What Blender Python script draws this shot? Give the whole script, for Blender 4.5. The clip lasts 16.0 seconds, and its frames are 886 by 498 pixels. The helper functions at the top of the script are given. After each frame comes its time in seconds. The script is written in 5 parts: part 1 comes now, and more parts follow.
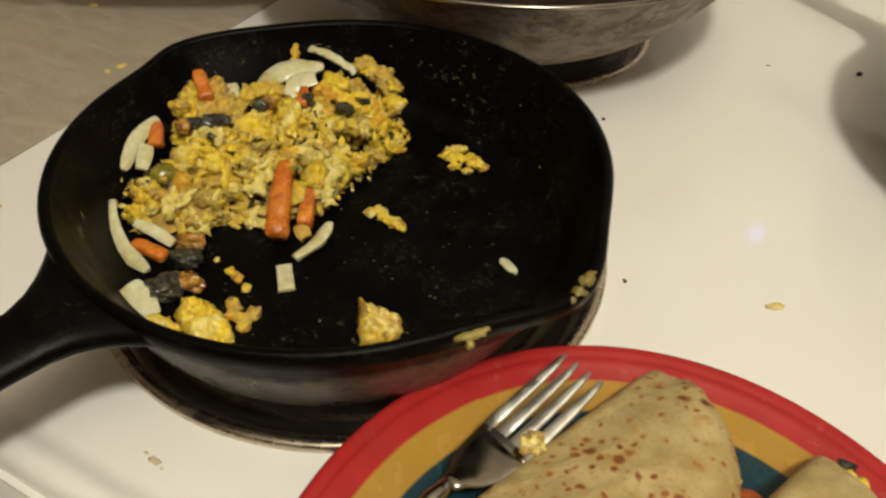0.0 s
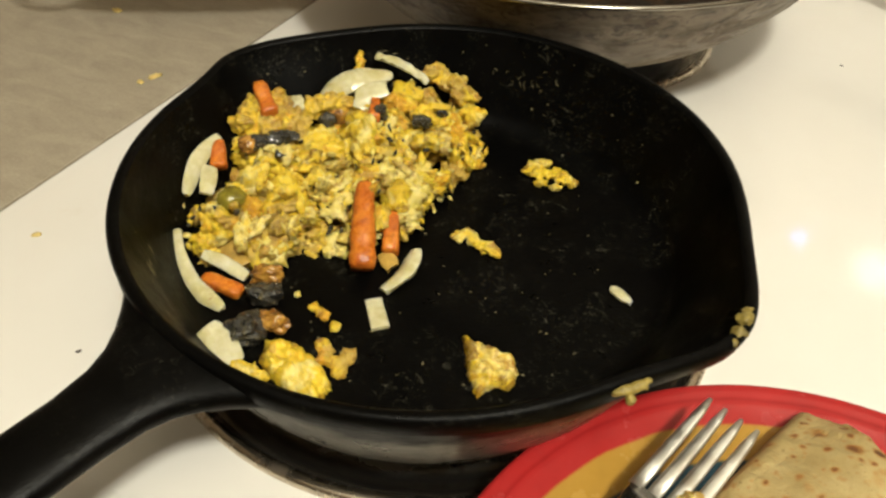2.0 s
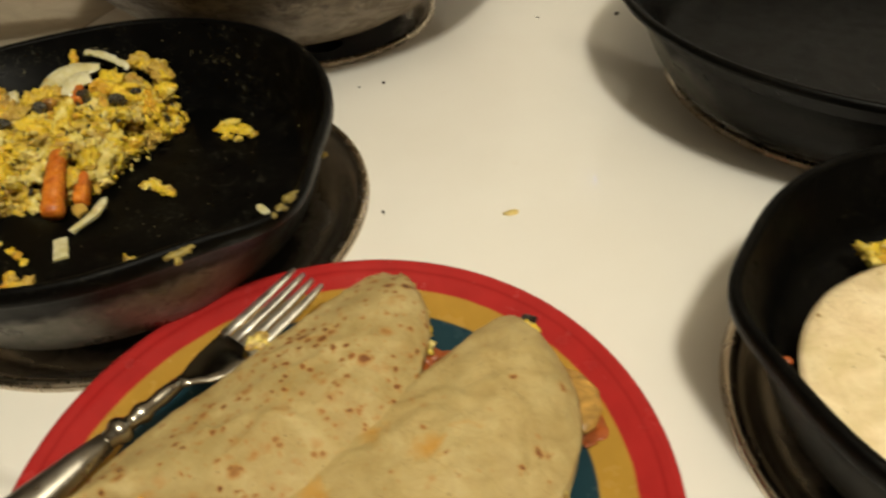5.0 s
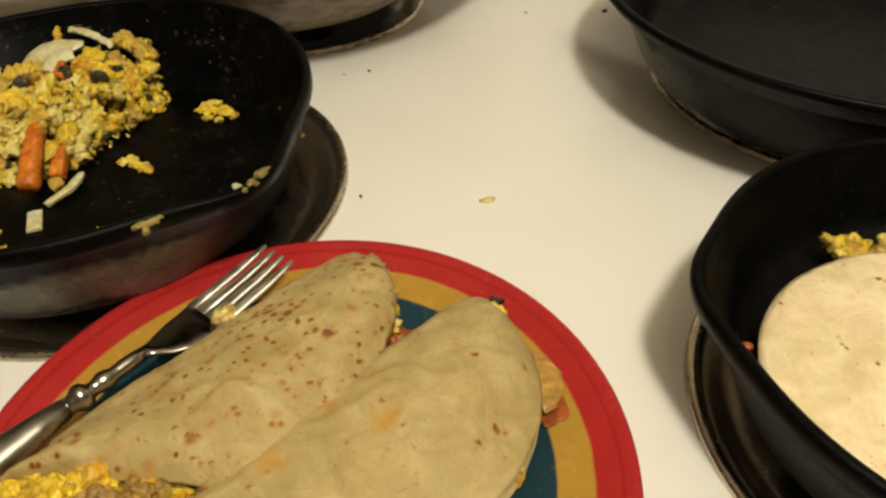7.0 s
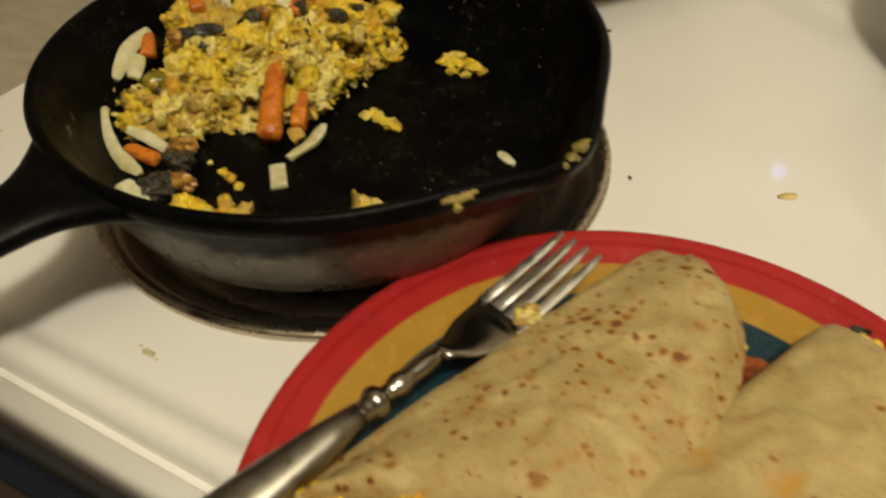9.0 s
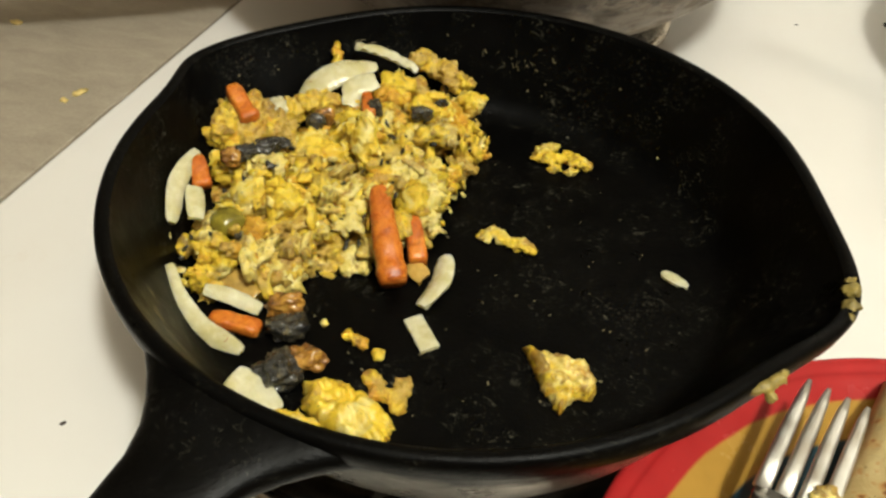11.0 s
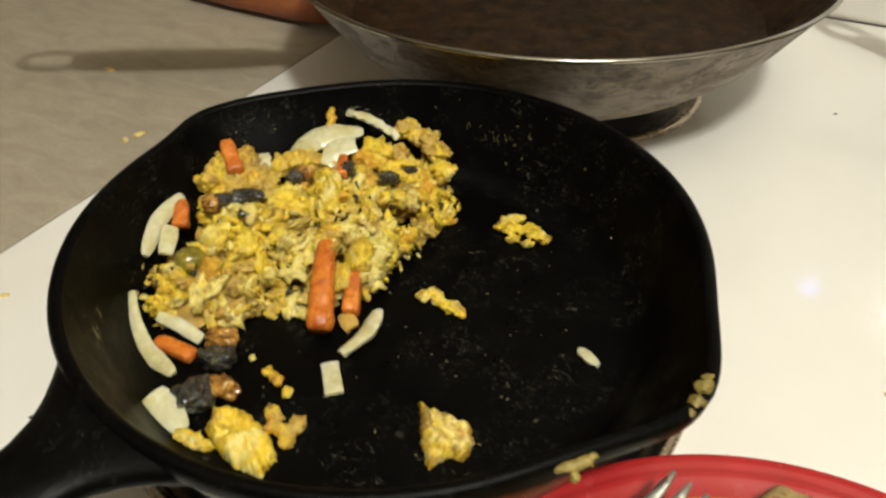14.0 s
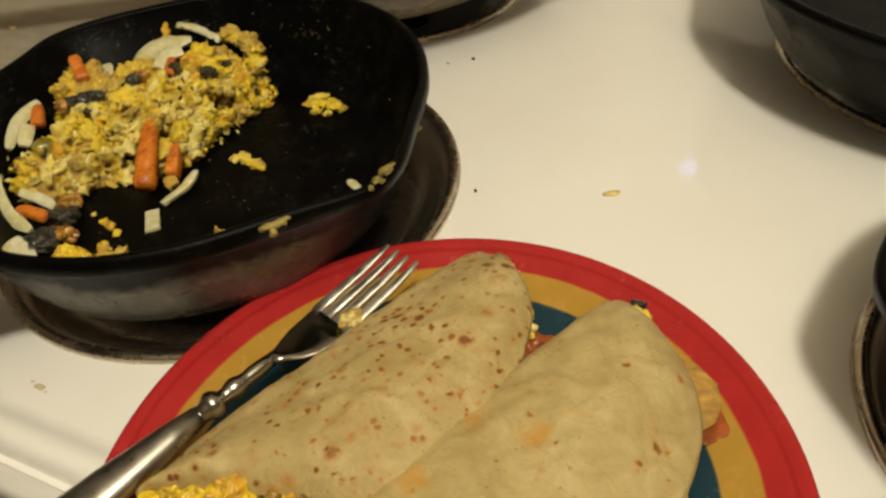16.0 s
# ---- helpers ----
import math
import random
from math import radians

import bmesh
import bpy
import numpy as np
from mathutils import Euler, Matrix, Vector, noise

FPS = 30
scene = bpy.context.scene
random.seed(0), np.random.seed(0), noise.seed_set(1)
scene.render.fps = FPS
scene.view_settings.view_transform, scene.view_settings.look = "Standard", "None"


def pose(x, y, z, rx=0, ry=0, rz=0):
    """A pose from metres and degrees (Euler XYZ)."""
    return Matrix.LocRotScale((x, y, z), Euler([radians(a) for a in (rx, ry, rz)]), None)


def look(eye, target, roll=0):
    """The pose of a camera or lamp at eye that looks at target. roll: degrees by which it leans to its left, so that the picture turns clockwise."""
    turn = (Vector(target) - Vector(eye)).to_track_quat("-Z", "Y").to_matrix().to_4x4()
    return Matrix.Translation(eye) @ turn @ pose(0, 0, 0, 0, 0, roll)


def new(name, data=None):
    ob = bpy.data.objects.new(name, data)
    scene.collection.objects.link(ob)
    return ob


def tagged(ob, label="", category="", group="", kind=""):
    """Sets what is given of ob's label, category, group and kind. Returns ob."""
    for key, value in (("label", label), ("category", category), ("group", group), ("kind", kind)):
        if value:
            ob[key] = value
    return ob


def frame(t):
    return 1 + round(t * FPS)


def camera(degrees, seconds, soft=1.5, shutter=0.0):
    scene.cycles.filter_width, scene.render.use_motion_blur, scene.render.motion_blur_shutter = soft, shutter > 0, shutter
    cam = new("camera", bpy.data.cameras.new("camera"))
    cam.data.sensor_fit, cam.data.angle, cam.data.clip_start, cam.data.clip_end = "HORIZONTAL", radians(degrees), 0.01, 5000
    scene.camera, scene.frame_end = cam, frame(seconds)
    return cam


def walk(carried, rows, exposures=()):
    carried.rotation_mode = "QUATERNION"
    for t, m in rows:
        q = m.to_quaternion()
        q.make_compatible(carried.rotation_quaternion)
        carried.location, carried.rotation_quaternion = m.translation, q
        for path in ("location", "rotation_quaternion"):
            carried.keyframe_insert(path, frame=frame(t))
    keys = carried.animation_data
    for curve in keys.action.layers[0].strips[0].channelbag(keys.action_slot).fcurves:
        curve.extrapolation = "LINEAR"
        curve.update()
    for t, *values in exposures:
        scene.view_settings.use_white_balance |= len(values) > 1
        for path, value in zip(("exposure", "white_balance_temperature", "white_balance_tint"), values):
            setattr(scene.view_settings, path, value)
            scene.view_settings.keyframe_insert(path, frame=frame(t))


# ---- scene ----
cam = camera(61.70, 16.0, soft=2.5, shutter=0.3)
PATH = [
    (0, (-0.01002, 0.00563, 0.27934), (0.03890, 1.47964, -1.07155), 1.328),
    (0.5, (-0.03192, 0.02414, 0.26955), (-0.03382, 1.51022, -1.06893), 1.535),
    (1, (-0.06379, 0.03713, 0.26375), (-0.06436, 1.51438, -1.08448), 1.238),
    (1.5, (-0.07387, 0.04782, 0.25968), (-0.02069, 1.51243, -1.10124), 1.298),
    (2, (-0.06143, 0.04273, 0.26435), (0.02359, 1.51366, -1.08811), 1.229),
    (2.5, (-0.04486, 0.03496, 0.26833), (-0.01589, 1.50612, -1.08624), 0.269),
    (3, (-0.02713, 0.02085, 0.28150), (-0.02103, 1.51736, -1.04531), 0.530),
    (3.5, (-0.02165, 0.00014, 0.28829), (-0.09435, 1.53210, -0.99539), -0.870),
    (4, (0.02556, -0.01750, 0.27341), (-0.04848, 1.49130, -1.03733), -1.269),
    (4.5, (0.05224, -0.03857, 0.28193), (0.16592, 1.46064, -1.03695), -3.207),
    (5, (0.09120, -0.06992, 0.27914), (0.26002, 1.41865, -1.04587), -4.536),
    (5.2, (0.10994, -0.07893, 0.27470), (0.28691, 1.41140, -1.04727), -4.681),
    (7.3, (0.09857, -0.08013, 0.26982), (0.26583, 1.41756, -1.04507), -1.941),
    (7.5, (0.09575, -0.07788, 0.26128), (0.22748, 1.42833, -1.04791), -1.792),
    (8, (0.08156, -0.06973, 0.25783), (0.11091, 1.44824, -1.04405), -2.524),
    (8.5, (0.06033, -0.06037, 0.23964), (0.03151, 1.42752, -1.09654), -3.231),
    (9, (0.00444, -0.01786, 0.24128), (-0.02328, 1.43124, -1.13688), -2.442),
    (9.5, (-0.05551, 0.03198, 0.24133), (0.02352, 1.47542, -1.14078), -1.009),
    (9.7, (-0.07703, 0.04795, 0.23525), (0.07832, 1.47807, -1.15422), -0.588),
    (11.8, (-0.11568, 0.08511, 0.24427), (0.25002, 1.55671, -1.05982), 1.663),
    (12, (-0.11278, 0.08789, 0.24121), (0.23728, 1.57129, -1.05376), 1.022),
    (12.5, (-0.11745, 0.08973, 0.24053), (0.19754, 1.56135, -1.07671), 0.710),
    (13, (-0.10256, 0.09449, 0.24118), (0.15823, 1.58145, -1.07067), 0.158),
    (13.5, (-0.07870, 0.08970, 0.25129), (0.14706, 1.58086, -1.06228), -0.211),
    (14, (-0.03286, 0.05328, 0.26177), (-0.01167, 1.60916, -0.99473), -0.834),
    (14.5, (-0.00062, 0.01009, 0.25954), (-0.11216, 1.57139, -0.98540), -1.604),
    (15, (0.03908, -0.02843, 0.25801), (-0.09317, 1.48382, -1.04414), -4.283),
    (15.5, (0.07764, -0.06279, 0.25917), (-0.00412, 1.44043, -1.05751), -4.024),
    (16, (0.07503, -0.05744, 0.26355), (0.06971, 1.43586, -1.06686), -7.574),
]
EXPOSURES = [(0, -0.48, 5750, 10), (0.5, -0.30, 5650, 10), (1.5, -0.05, 5850, 10), (2.5, -0.10, 5550, 10), (3, -0.18, 5500, 10), (3.5, -0.18, 5550, 10), (4, -0.32, 5750, 10), (4.5, -0.34, 5750, 10), (5, -0.52, 6000, 10), (7.5, -0.47, 6150, 10), (9, -0.68, 6250, 10), (9.5, -0.38, 6000, 10), (12, -0.03, 5400, 10), (14, -0.14, 5450, 10), (15, -0.30, 5850, 10), (15.5, -0.28, 5950, 10), (16, -0.54, 6150, 10)]
walk(cam, [(t, look(eye, target, roll)) for t, eye, target, roll in PATH], EXPOSURES)

# ---- exposure, world, lamps ----
world = bpy.data.worlds.new("world")
scene.world = world
world.use_nodes = True
world.node_tree.nodes["Background"].inputs[0].default_value = (0.9, 0.75, 0.55, 1)
world.node_tree.nodes["Background"].inputs[1].default_value = 0.05

# the range's own axes: u along its front, v towards its back panel
TURN_RANGE = radians(-29.3)
RANGE = Matrix.Rotation(TURN_RANGE, 4, "Z")


LAMP = Vector((0.205, -0.40, 1.25))
bulb = bpy.data.lights.new("ceiling_lamp_light", "POINT")
bulb.energy, bulb.color, bulb.shadow_soft_size = 71.0, (1.0, 0.905, 0.680), 0.065
new("ceiling_lamp_light", bulb).location = LAMP


# ---- materials ----
class Nodes:
    """A small builder for one material's nodes."""

    def __init__(self, name, rough=0.5, metal=0.0, coat=0.0, spec=0.5):
        self.mat = bpy.data.materials.new(name)
        self.mat.use_nodes = True
        self.tree = self.mat.node_tree
        self.bsdf = self.tree.nodes["Principled BSDF"]
        self.put("Roughness", rough), self.put("Metallic", metal), self.put("Coat Weight", coat), self.put("Specular IOR Level", spec), self.put("Coat Roughness", 0.12)
        self.co = self.add("ShaderNodeTexCoord").outputs["Object"]

    def add(self, kind, **values):
        n = self.tree.nodes.new(kind)
        for k, v in values.items():
            setattr(n, k, v)
        return n

    def put(self, socket, value):
        s = self.bsdf.inputs[socket]
        if isinstance(value, bpy.types.NodeSocket):
            self.tree.links.new(value, s)
        else:
            s.default_value = (*value, 1) if isinstance(value, tuple) and s.type == "RGBA" else value

    def feed(self, node, **values):
        for k, v in values.items():
            s = node.inputs[k] if k in node.inputs else node.inputs[int(k[1:])]
            if isinstance(v, bpy.types.NodeSocket):
                self.tree.links.new(v, s)
            else:
                s.default_value = (*v, 1) if isinstance(v, tuple) and len(v) == 3 and s.type == "RGBA" else v
        return node

    def noise(self, scale, detail=4.0, rough=0.55, warp=0.0, co=None):
        n = self.feed(self.add("ShaderNodeTexNoise"), Scale=scale, Detail=detail, Roughness=rough, Distortion=warp, Vector=co or self.co)
        return n.outputs["Fac"]

    def cells(self, scale, rnd=1.0, co=None, feature="F1"):
        n = self.feed(self.add("ShaderNodeTexVoronoi", feature=feature), Scale=scale, Randomness=rnd, Vector=co or self.co)
        return n.outputs["Distance"]

    def ramp(self, fac, *stops):
        r = self.add("ShaderNodeValToRGB")
        while len(r.color_ramp.elements) < len(stops):
            r.color_ramp.elements.new(0.5)
        for e, (p, c) in zip(r.color_ramp.elements, stops):
            e.position = p
            e.color = (*c, 1) if isinstance(c, tuple) else (c, c, c, 1)
        self.tree.links.new(fac, r.inputs[0])
        return r.outputs[0]

    def mix(self, fac, a, b, how="MIX"):
        m = self.add("ShaderNodeMix", data_type="RGBA", blend_type=how)
        for s, v in ((m.inputs[0], fac), (m.inputs[6], a), (m.inputs[7], b)):
            if isinstance(v, bpy.types.NodeSocket):
                self.tree.links.new(v, s)
            else:
                s.default_value = (*v, 1) if isinstance(v, tuple) else v
        return m.outputs[2]

    def math(self, how, a, b=0.0, clamp=False):
        m = self.add("ShaderNodeMath", operation=how, use_clamp=clamp)
        for s, v in zip(m.inputs, (a, b)):
            if isinstance(v, bpy.types.NodeSocket):
                self.tree.links.new(v, s)
            else:
                s.default_value = v
        return m.outputs[0]

    def bump(self, height, strength=0.3, distance=0.001):
        b = self.feed(self.add("ShaderNodeBump"), Strength=strength, Distance=distance, Height=height)
        self.put("Normal", b.outputs[0])

    def island(self):
        return self.add("ShaderNodeNewGeometry").outputs["Random Per Island"]

    def each(self):
        return self.add("ShaderNodeObjectInfo").outputs["Random"]


def white_enamel():
    m = Nodes("white_enamel", rough=0.22, spec=0.5)
    big = m.noise(6, 5)
    stain = m.ramp(m.noise(22, 6, 0.6, 0.6), (0.66, 0.0), (0.80, 1.0))
    col = m.ramp(big, (0.3, (0.80, 0.765, 0.70)), (0.7, (0.85, 0.825, 0.77)))
    col = m.mix(m.math("MULTIPLY", stain, 0.16), col, (0.55, 0.40, 0.22))
    m.put("Base Color", col)
    m.put("Roughness", m.ramp(m.noise(35, 5), (0.3, 0.055), (0.75, 0.10)))
    m.bump(m.noise(60, 3), 0.02, 0.0003)
    return m.mat


def laminate():
    m = Nodes("grey_brown_laminate", rough=0.45)
    st = m.add("ShaderNodeMapping")
    m.tree.links.new(m.co, st.inputs[0])
    st.inputs["Scale"].default_value = (1.0, 2.6, 1.0)
    flow = m.noise(24, 7, 0.62, 0.7, st.outputs[0])
    fine = m.noise(420, 3, 0.7, 0, st.outputs[0])
    col = m.ramp(flow, (0.28, (0.275, 0.232, 0.165)), (0.5, (0.365, 0.315, 0.230)), (0.72, (0.445, 0.392, 0.295)))
    col = m.mix(0.35, col, m.ramp(fine, (0.3, (0.24, 0.205, 0.15)), (0.7, (0.50, 0.44, 0.34))))
    m.put("Base Color", col)
    m.put("Roughness", m.ramp(fine, (0.3, 0.38), (0.7, 0.55)))
    m.bump(fine, 0.08, 0.0004)
    return m.mat


def cast_iron(name="seasoned_cast_iron", worn=0.2, sheen=0.17, bare=False):
    m = Nodes(name, rough=0.34, spec=sheen)
    grit = m.noise(900, 4, 0.7)
    big = m.noise(40, 5, 0.6, 0.4)
    col = m.ramp(big, (0.3, (0.0010, 0.0010, 0.0009)), (0.7, (0.0026, 0.0023, 0.0019)))
    skew = m.feed(m.add("ShaderNodeMapping"), Vector=m.co, Scale=(1.0, 0.6, 1.0), Rotation=(0.0, 0.0, 0.6))
    flecks = m.math("MULTIPLY", m.ramp(m.noise(300, 7, 0.75, 2.4, skew.outputs[0]), (0.57, 0.0), (0.66, 1.0)), m.ramp(m.noise(48, 3), (0.45, 0.0), (0.60, 1.0)))
    col = m.mix(m.math("MULTIPLY", flecks, worn), col, (0.15, 0.14, 0.10))
    rough = m.ramp(m.noise(70, 6, 0.65), (0.32, 0.26), (0.7, 0.48))
    if bare:
        # the seasoning has worn off the lower wall down to dull grey iron, with a ragged upper edge
        xyz = m.add("ShaderNodeSeparateXYZ")
        m.tree.links.new(m.co, xyz.inputs[0])
        level = m.math("ADD", m.math("MULTIPLY", m.math("SUBTRACT", m.noise(34, 4, 0.6, 0.5), 0.5), 0.034), xyz.outputs["Z"])
        patch = m.ramp(level, (0.052, 1.0), (0.0575, 0.0))
        streak = m.ramp(m.noise(150, 6, 0.7, 0.5), (0.36, 0.72), (0.64, 1.0))
        patch = m.math("MULTIPLY", patch, streak)
        # the worn grey is strongest beside the handle, painting in the shine there
        gap = m.add("ShaderNodeVectorMath", operation="DISTANCE")
        m.tree.links.new(m.co, gap.inputs[0])
        gap.inputs[1].default_value = (0.092, 0.085, 0.03)
        reach = m.math("ADD", gap.outputs["Value"], m.math("MULTIPLY", m.math("SUBTRACT", m.noise(24, 4), 0.5), 0.06))
        patch = m.math("MULTIPLY", patch, m.ramp(reach, (0.060, 0.62), (0.108, 0.05)))
        col = m.mix(patch, col, m.ramp(m.noise(90, 5, 0.65), (0.3, (0.19, 0.18, 0.15)), (0.7, (0.38, 0.365, 0.31))))
        rough = m.mix(patch, rough, (0.24, 0.24, 0.24))
        m.put("Metallic", m.math("MULTIPLY", patch, 0.75))
    m.put("Base Color", col)
    m.put("Roughness", rough)
    m.bump(m.math("ADD", m.math("MULTIPLY", grit, 0.9), m.math("MULTIPLY", m.noise(330, 4, 0.6), 0.8)), 0.34, 0.0006)
    return m.mat


def steel(name="brushed_steel", rough=0.24, tint=(0.62, 0.60, 0.56)):
    m = Nodes(name, rough=rough, metal=1.0)
    m.put("Base Color", m.ramp(m.noise(60, 6), (0.3, tuple(c * 0.75 for c in tint)), (0.7, tint)))
    m.put("Roughness", m.ramp(m.noise(140, 5), (0.3, rough * 0.7), (0.75, rough * 1.5)))
    return m.mat


def burnt_steel():
    m = Nodes("steel_with_baked_on_grease", rough=0.35, metal=0.3)
    wide = m.feed(m.add("ShaderNodeMapping"), Vector=m.co, Scale=(1.0, 1.0, 1.6))
    patch = m.ramp(m.noise(30, 8, 0.72, 1.2, wide.outputs[0]), (0.47, 0.0), (0.58, 1.0))
    dots = m.ramp(m.noise(95, 7, 0.72, 0.8, wide.outputs[0]), (0.50, 0.0), (0.60, 1.0))
    col = m.ramp(m.noise(42, 6, 0.65, 0.4), (0.3, (0.135, 0.100, 0.060)), (0.7, (0.29, 0.235, 0.160)))
    col = m.mix(m.math("MULTIPLY", patch, 0.65), col, (0.105, 0.066, 0.032))
    xyz = m.add("ShaderNodeSeparateXYZ")
    m.tree.links.new(m.co, xyz.inputs[0])
    belt = m.ramp(m.math("ADD", xyz.outputs["Z"], m.math("MULTIPLY", m.math("SUBTRACT", m.noise(60, 5, 0.6), 0.5), 0.05)), (0.062, 0.30), (0.080, 1.0))
    col = m.mix(m.math("MULTIPLY", m.math("MULTIPLY", dots, belt), 0.88), col, (0.060, 0.036, 0.018))
    m.put("Base Color", col)
    m.put("Metallic", m.ramp(patch, (0.0, 0.35), (1.0, 0.1)))
    m.put("Roughness", m.ramp(patch, (0.0, 0.40), (1.0, 0.6)))
    m.bump(dots, 0.14, 0.0005)
    return m.mat


def charred_bowl(name, r):
    m = Nodes(name, rough=0.3, metal=1.0)
    flat = m.feed(m.add("ShaderNodeVectorMath", operation="MULTIPLY"), Vector=m.co, _1=(1.0, 1.0, 0.0))
    dist = m.add("ShaderNodeVectorMath", operation="LENGTH")
    m.tree.links.new(flat.outputs[0], dist.inputs[0])
    # Soot and the pan's dark reflection, painted inside a clear chrome band by the edge.
    edge = m.math("ADD", dist.outputs["Value"], m.math("MULTIPLY", m.math("SUBTRACT", m.noise(30, 6, 0.65, 0.6), 0.5), 0.05))
    soot = m.ramp(edge, (r * 0.65, 1.0), (r * 0.81, 0.04))
    m.put("Base Color", m.mix(soot, (0.50, 0.46, 0.39), (0.016, 0.014, 0.011)))
    m.put("Metallic", m.ramp(soot, (0.0, 1.0), (1.0, 0.3)))
    m.put("Roughness", m.ramp(soot, (0.0, 0.20), (1.0, 0.5)))
    return m.mat


def egg(name="scrambled_egg", brown=0.0, rich=0.0, relief=0.60):
    m = Nodes(name, rough=0.35, spec=0.5)
    each = m.island()
    pale = m.ramp(m.noise(210, 5, 0.62, 0.6), (0.30, (0.64, 0.485, 0.075)), (0.46, (0.76, 0.615, 0.145)), (0.64, (0.82, 0.70, 0.27)))
    lemon = m.ramp(m.noise(160, 4), (0.3, (0.70, 0.46, 0.010)), (0.7, (0.84, 0.63, 0.030)))
    amber = m.ramp(m.noise(170, 4), (0.3, (0.48, 0.215, 0.010)), (0.7, (0.70, 0.37, 0.024)))
    dull = m.ramp(m.noise(240, 5, 0.6), (0.3, (0.36, 0.22, 0.045)), (0.7, (0.56, 0.40, 0.11)))
    tone = m.math("ADD", m.math("MULTIPLY", m.noise(58, 6, 0.66, 1.0), 0.80), m.math("MULTIPLY", each, 0.30))
    col = m.mix(m.ramp(tone, (0.50 - rich, 0.0), (0.57 - rich, 0.95)), pale, lemon)
    col = m.mix(m.ramp(tone, (0.67 - rich, 0.0), (0.73 - rich, 0.80)), col, amber)
    other = m.math("ADD", m.math("MULTIPLY", m.noise(62, 5, 0.65, 0.9), 0.75), m.math("MULTIPLY", m.math("FRACT", m.math("MULTIPLY", each, 7.3)), 0.30))
    col = m.mix(m.ramp(other, (0.62 - brown, 0.0), (0.71 - brown, 0.75)), col, dull)
    toast = m.math("MULTIPLY", m.ramp(m.noise(100, 8, 0.72, 1.1), (0.555 - brown, 0.0), (0.65 - brown, 1.0)), 0.78)
    col = m.mix(toast, col, m.ramp(m.noise(60, 3), (0.4, (0.40, 0.185, 0.016)), (0.6, (0.16, 0.085, 0.030))))
    pepper = m.ramp(m.noise(520, 3, 0.6), (0.65, 0.0), (0.70, 1.0))
    col = m.mix(m.math("MULTIPLY", pepper, 0.70), col, (0.06, 0.04, 0.02))
    m.put("Base Color", col)
    m.put("Subsurface Weight", 0.30), m.put("Subsurface Radius", (0.005, 0.004, 0.0014)), m.put("Subsurface Scale", 0.35)
    m.put("Roughness", m.ramp(m.noise(220, 4), (0.35, 0.16), (0.65, 0.50)))
    m.bump(m.math("ADD", m.noise(620, 6, 0.7), m.math("MULTIPLY", m.noise(230, 4, 0.6), 1.4)), relief, 0.0014)
    return m.mat


def carrot_skin():
    m = Nodes("cooked_carrot", rough=0.34)
    col = m.ramp(m.noise(150, 7, 0.65, 0.7), (0.30, (0.30, 0.060, 0.006)), (0.48, (0.52, 0.135, 0.008)), (0.62, (0.66, 0.22, 0.014)), (0.78, (0.74, 0.40, 0.10)))
    char = m.ramp(m.noise(95, 6, 0.68, 0.8), (0.55, 0.0), (0.68, 0.80))
    m.put("Base Color", m.mix(char, col, (0.16, 0.048, 0.012)))
    m.put("Roughness", m.ramp(m.noise(260, 4), (0.3, 0.20), (0.7, 0.50)))
    m.put("Subsurface Weight", 0.1), m.put("Subsurface Radius", (0.004, 0.0015, 0.0005))
    m.bump(m.math("ADD", m.noise(420, 4), m.math("MULTIPLY", m.noise(130, 3), 1.5)), 0.5, 0.0010)
    return m.mat


def onion_flesh():
    m = Nodes("cooked_onion", rough=0.20)
    grain = m.feed(m.add("ShaderNodeMapping"), Vector=m.co, Scale=(1.0, 1.0, 0.4))
    st = m.noise(130, 4, 0.55, 0.4, grain.outputs[0])
    col = m.ramp(st, (0.3, (0.55, 0.50, 0.26)), (0.5, (0.64, 0.60, 0.37)), (0.72, (0.73, 0.70, 0.50)))
    rim = m.ramp(m.noise(52, 4, 0.6, 0.6), (0.50, 0.0), (0.70, 0.65))
    col = m.mix(rim, col, (0.50, 0.43, 0.15))
    seared = m.ramp(m.noise(150, 5, 0.65, 0.6), (0.645, 0.0), (0.69, 0.9))
    m.put("Base Color", m.mix(seared, col, (0.34, 0.12, 0.025)))
    m.put("Roughness", m.ramp(m.noise(180, 3), (0.3, 0.14), (0.7, 0.34)))
    m.put("Subsurface Weight", 0.8), m.put("Subsurface Radius", (0.006, 0.0055, 0.003)), m.put("Subsurface Scale", 0.8)
    m.bump(m.noise(120, 3, 0.5, 0.3, grain.outputs[0]), 0.14, 0.0005)
    return m.mat


def mushroom_skin():
    m = Nodes("fried_mushroom", rough=0.3, spec=0.6, coat=0.6)
    f = m.noise(120, 8, 0.72, 1.0)
    col = m.ramp(f, (0.36, (0.006, 0.0055, 0.005)), (0.50, (0.020, 0.018, 0.013)), (0.57, (0.055, 0.048, 0.028)), (0.64, (0.13, 0.105, 0.05)), (0.74, (0.30, 0.22, 0.085)))
    m.put("Base Color", col)
    m.put("Roughness", m.ramp(m.noise(300, 4), (0.35, 0.12), (0.65, 0.45)))
    m.bump(m.math("ADD", m.noise(260, 5, 0.65), m.math("MULTIPLY", m.noise(700, 3), 0.5)), 0.9, 0.0022)
    return m.mat


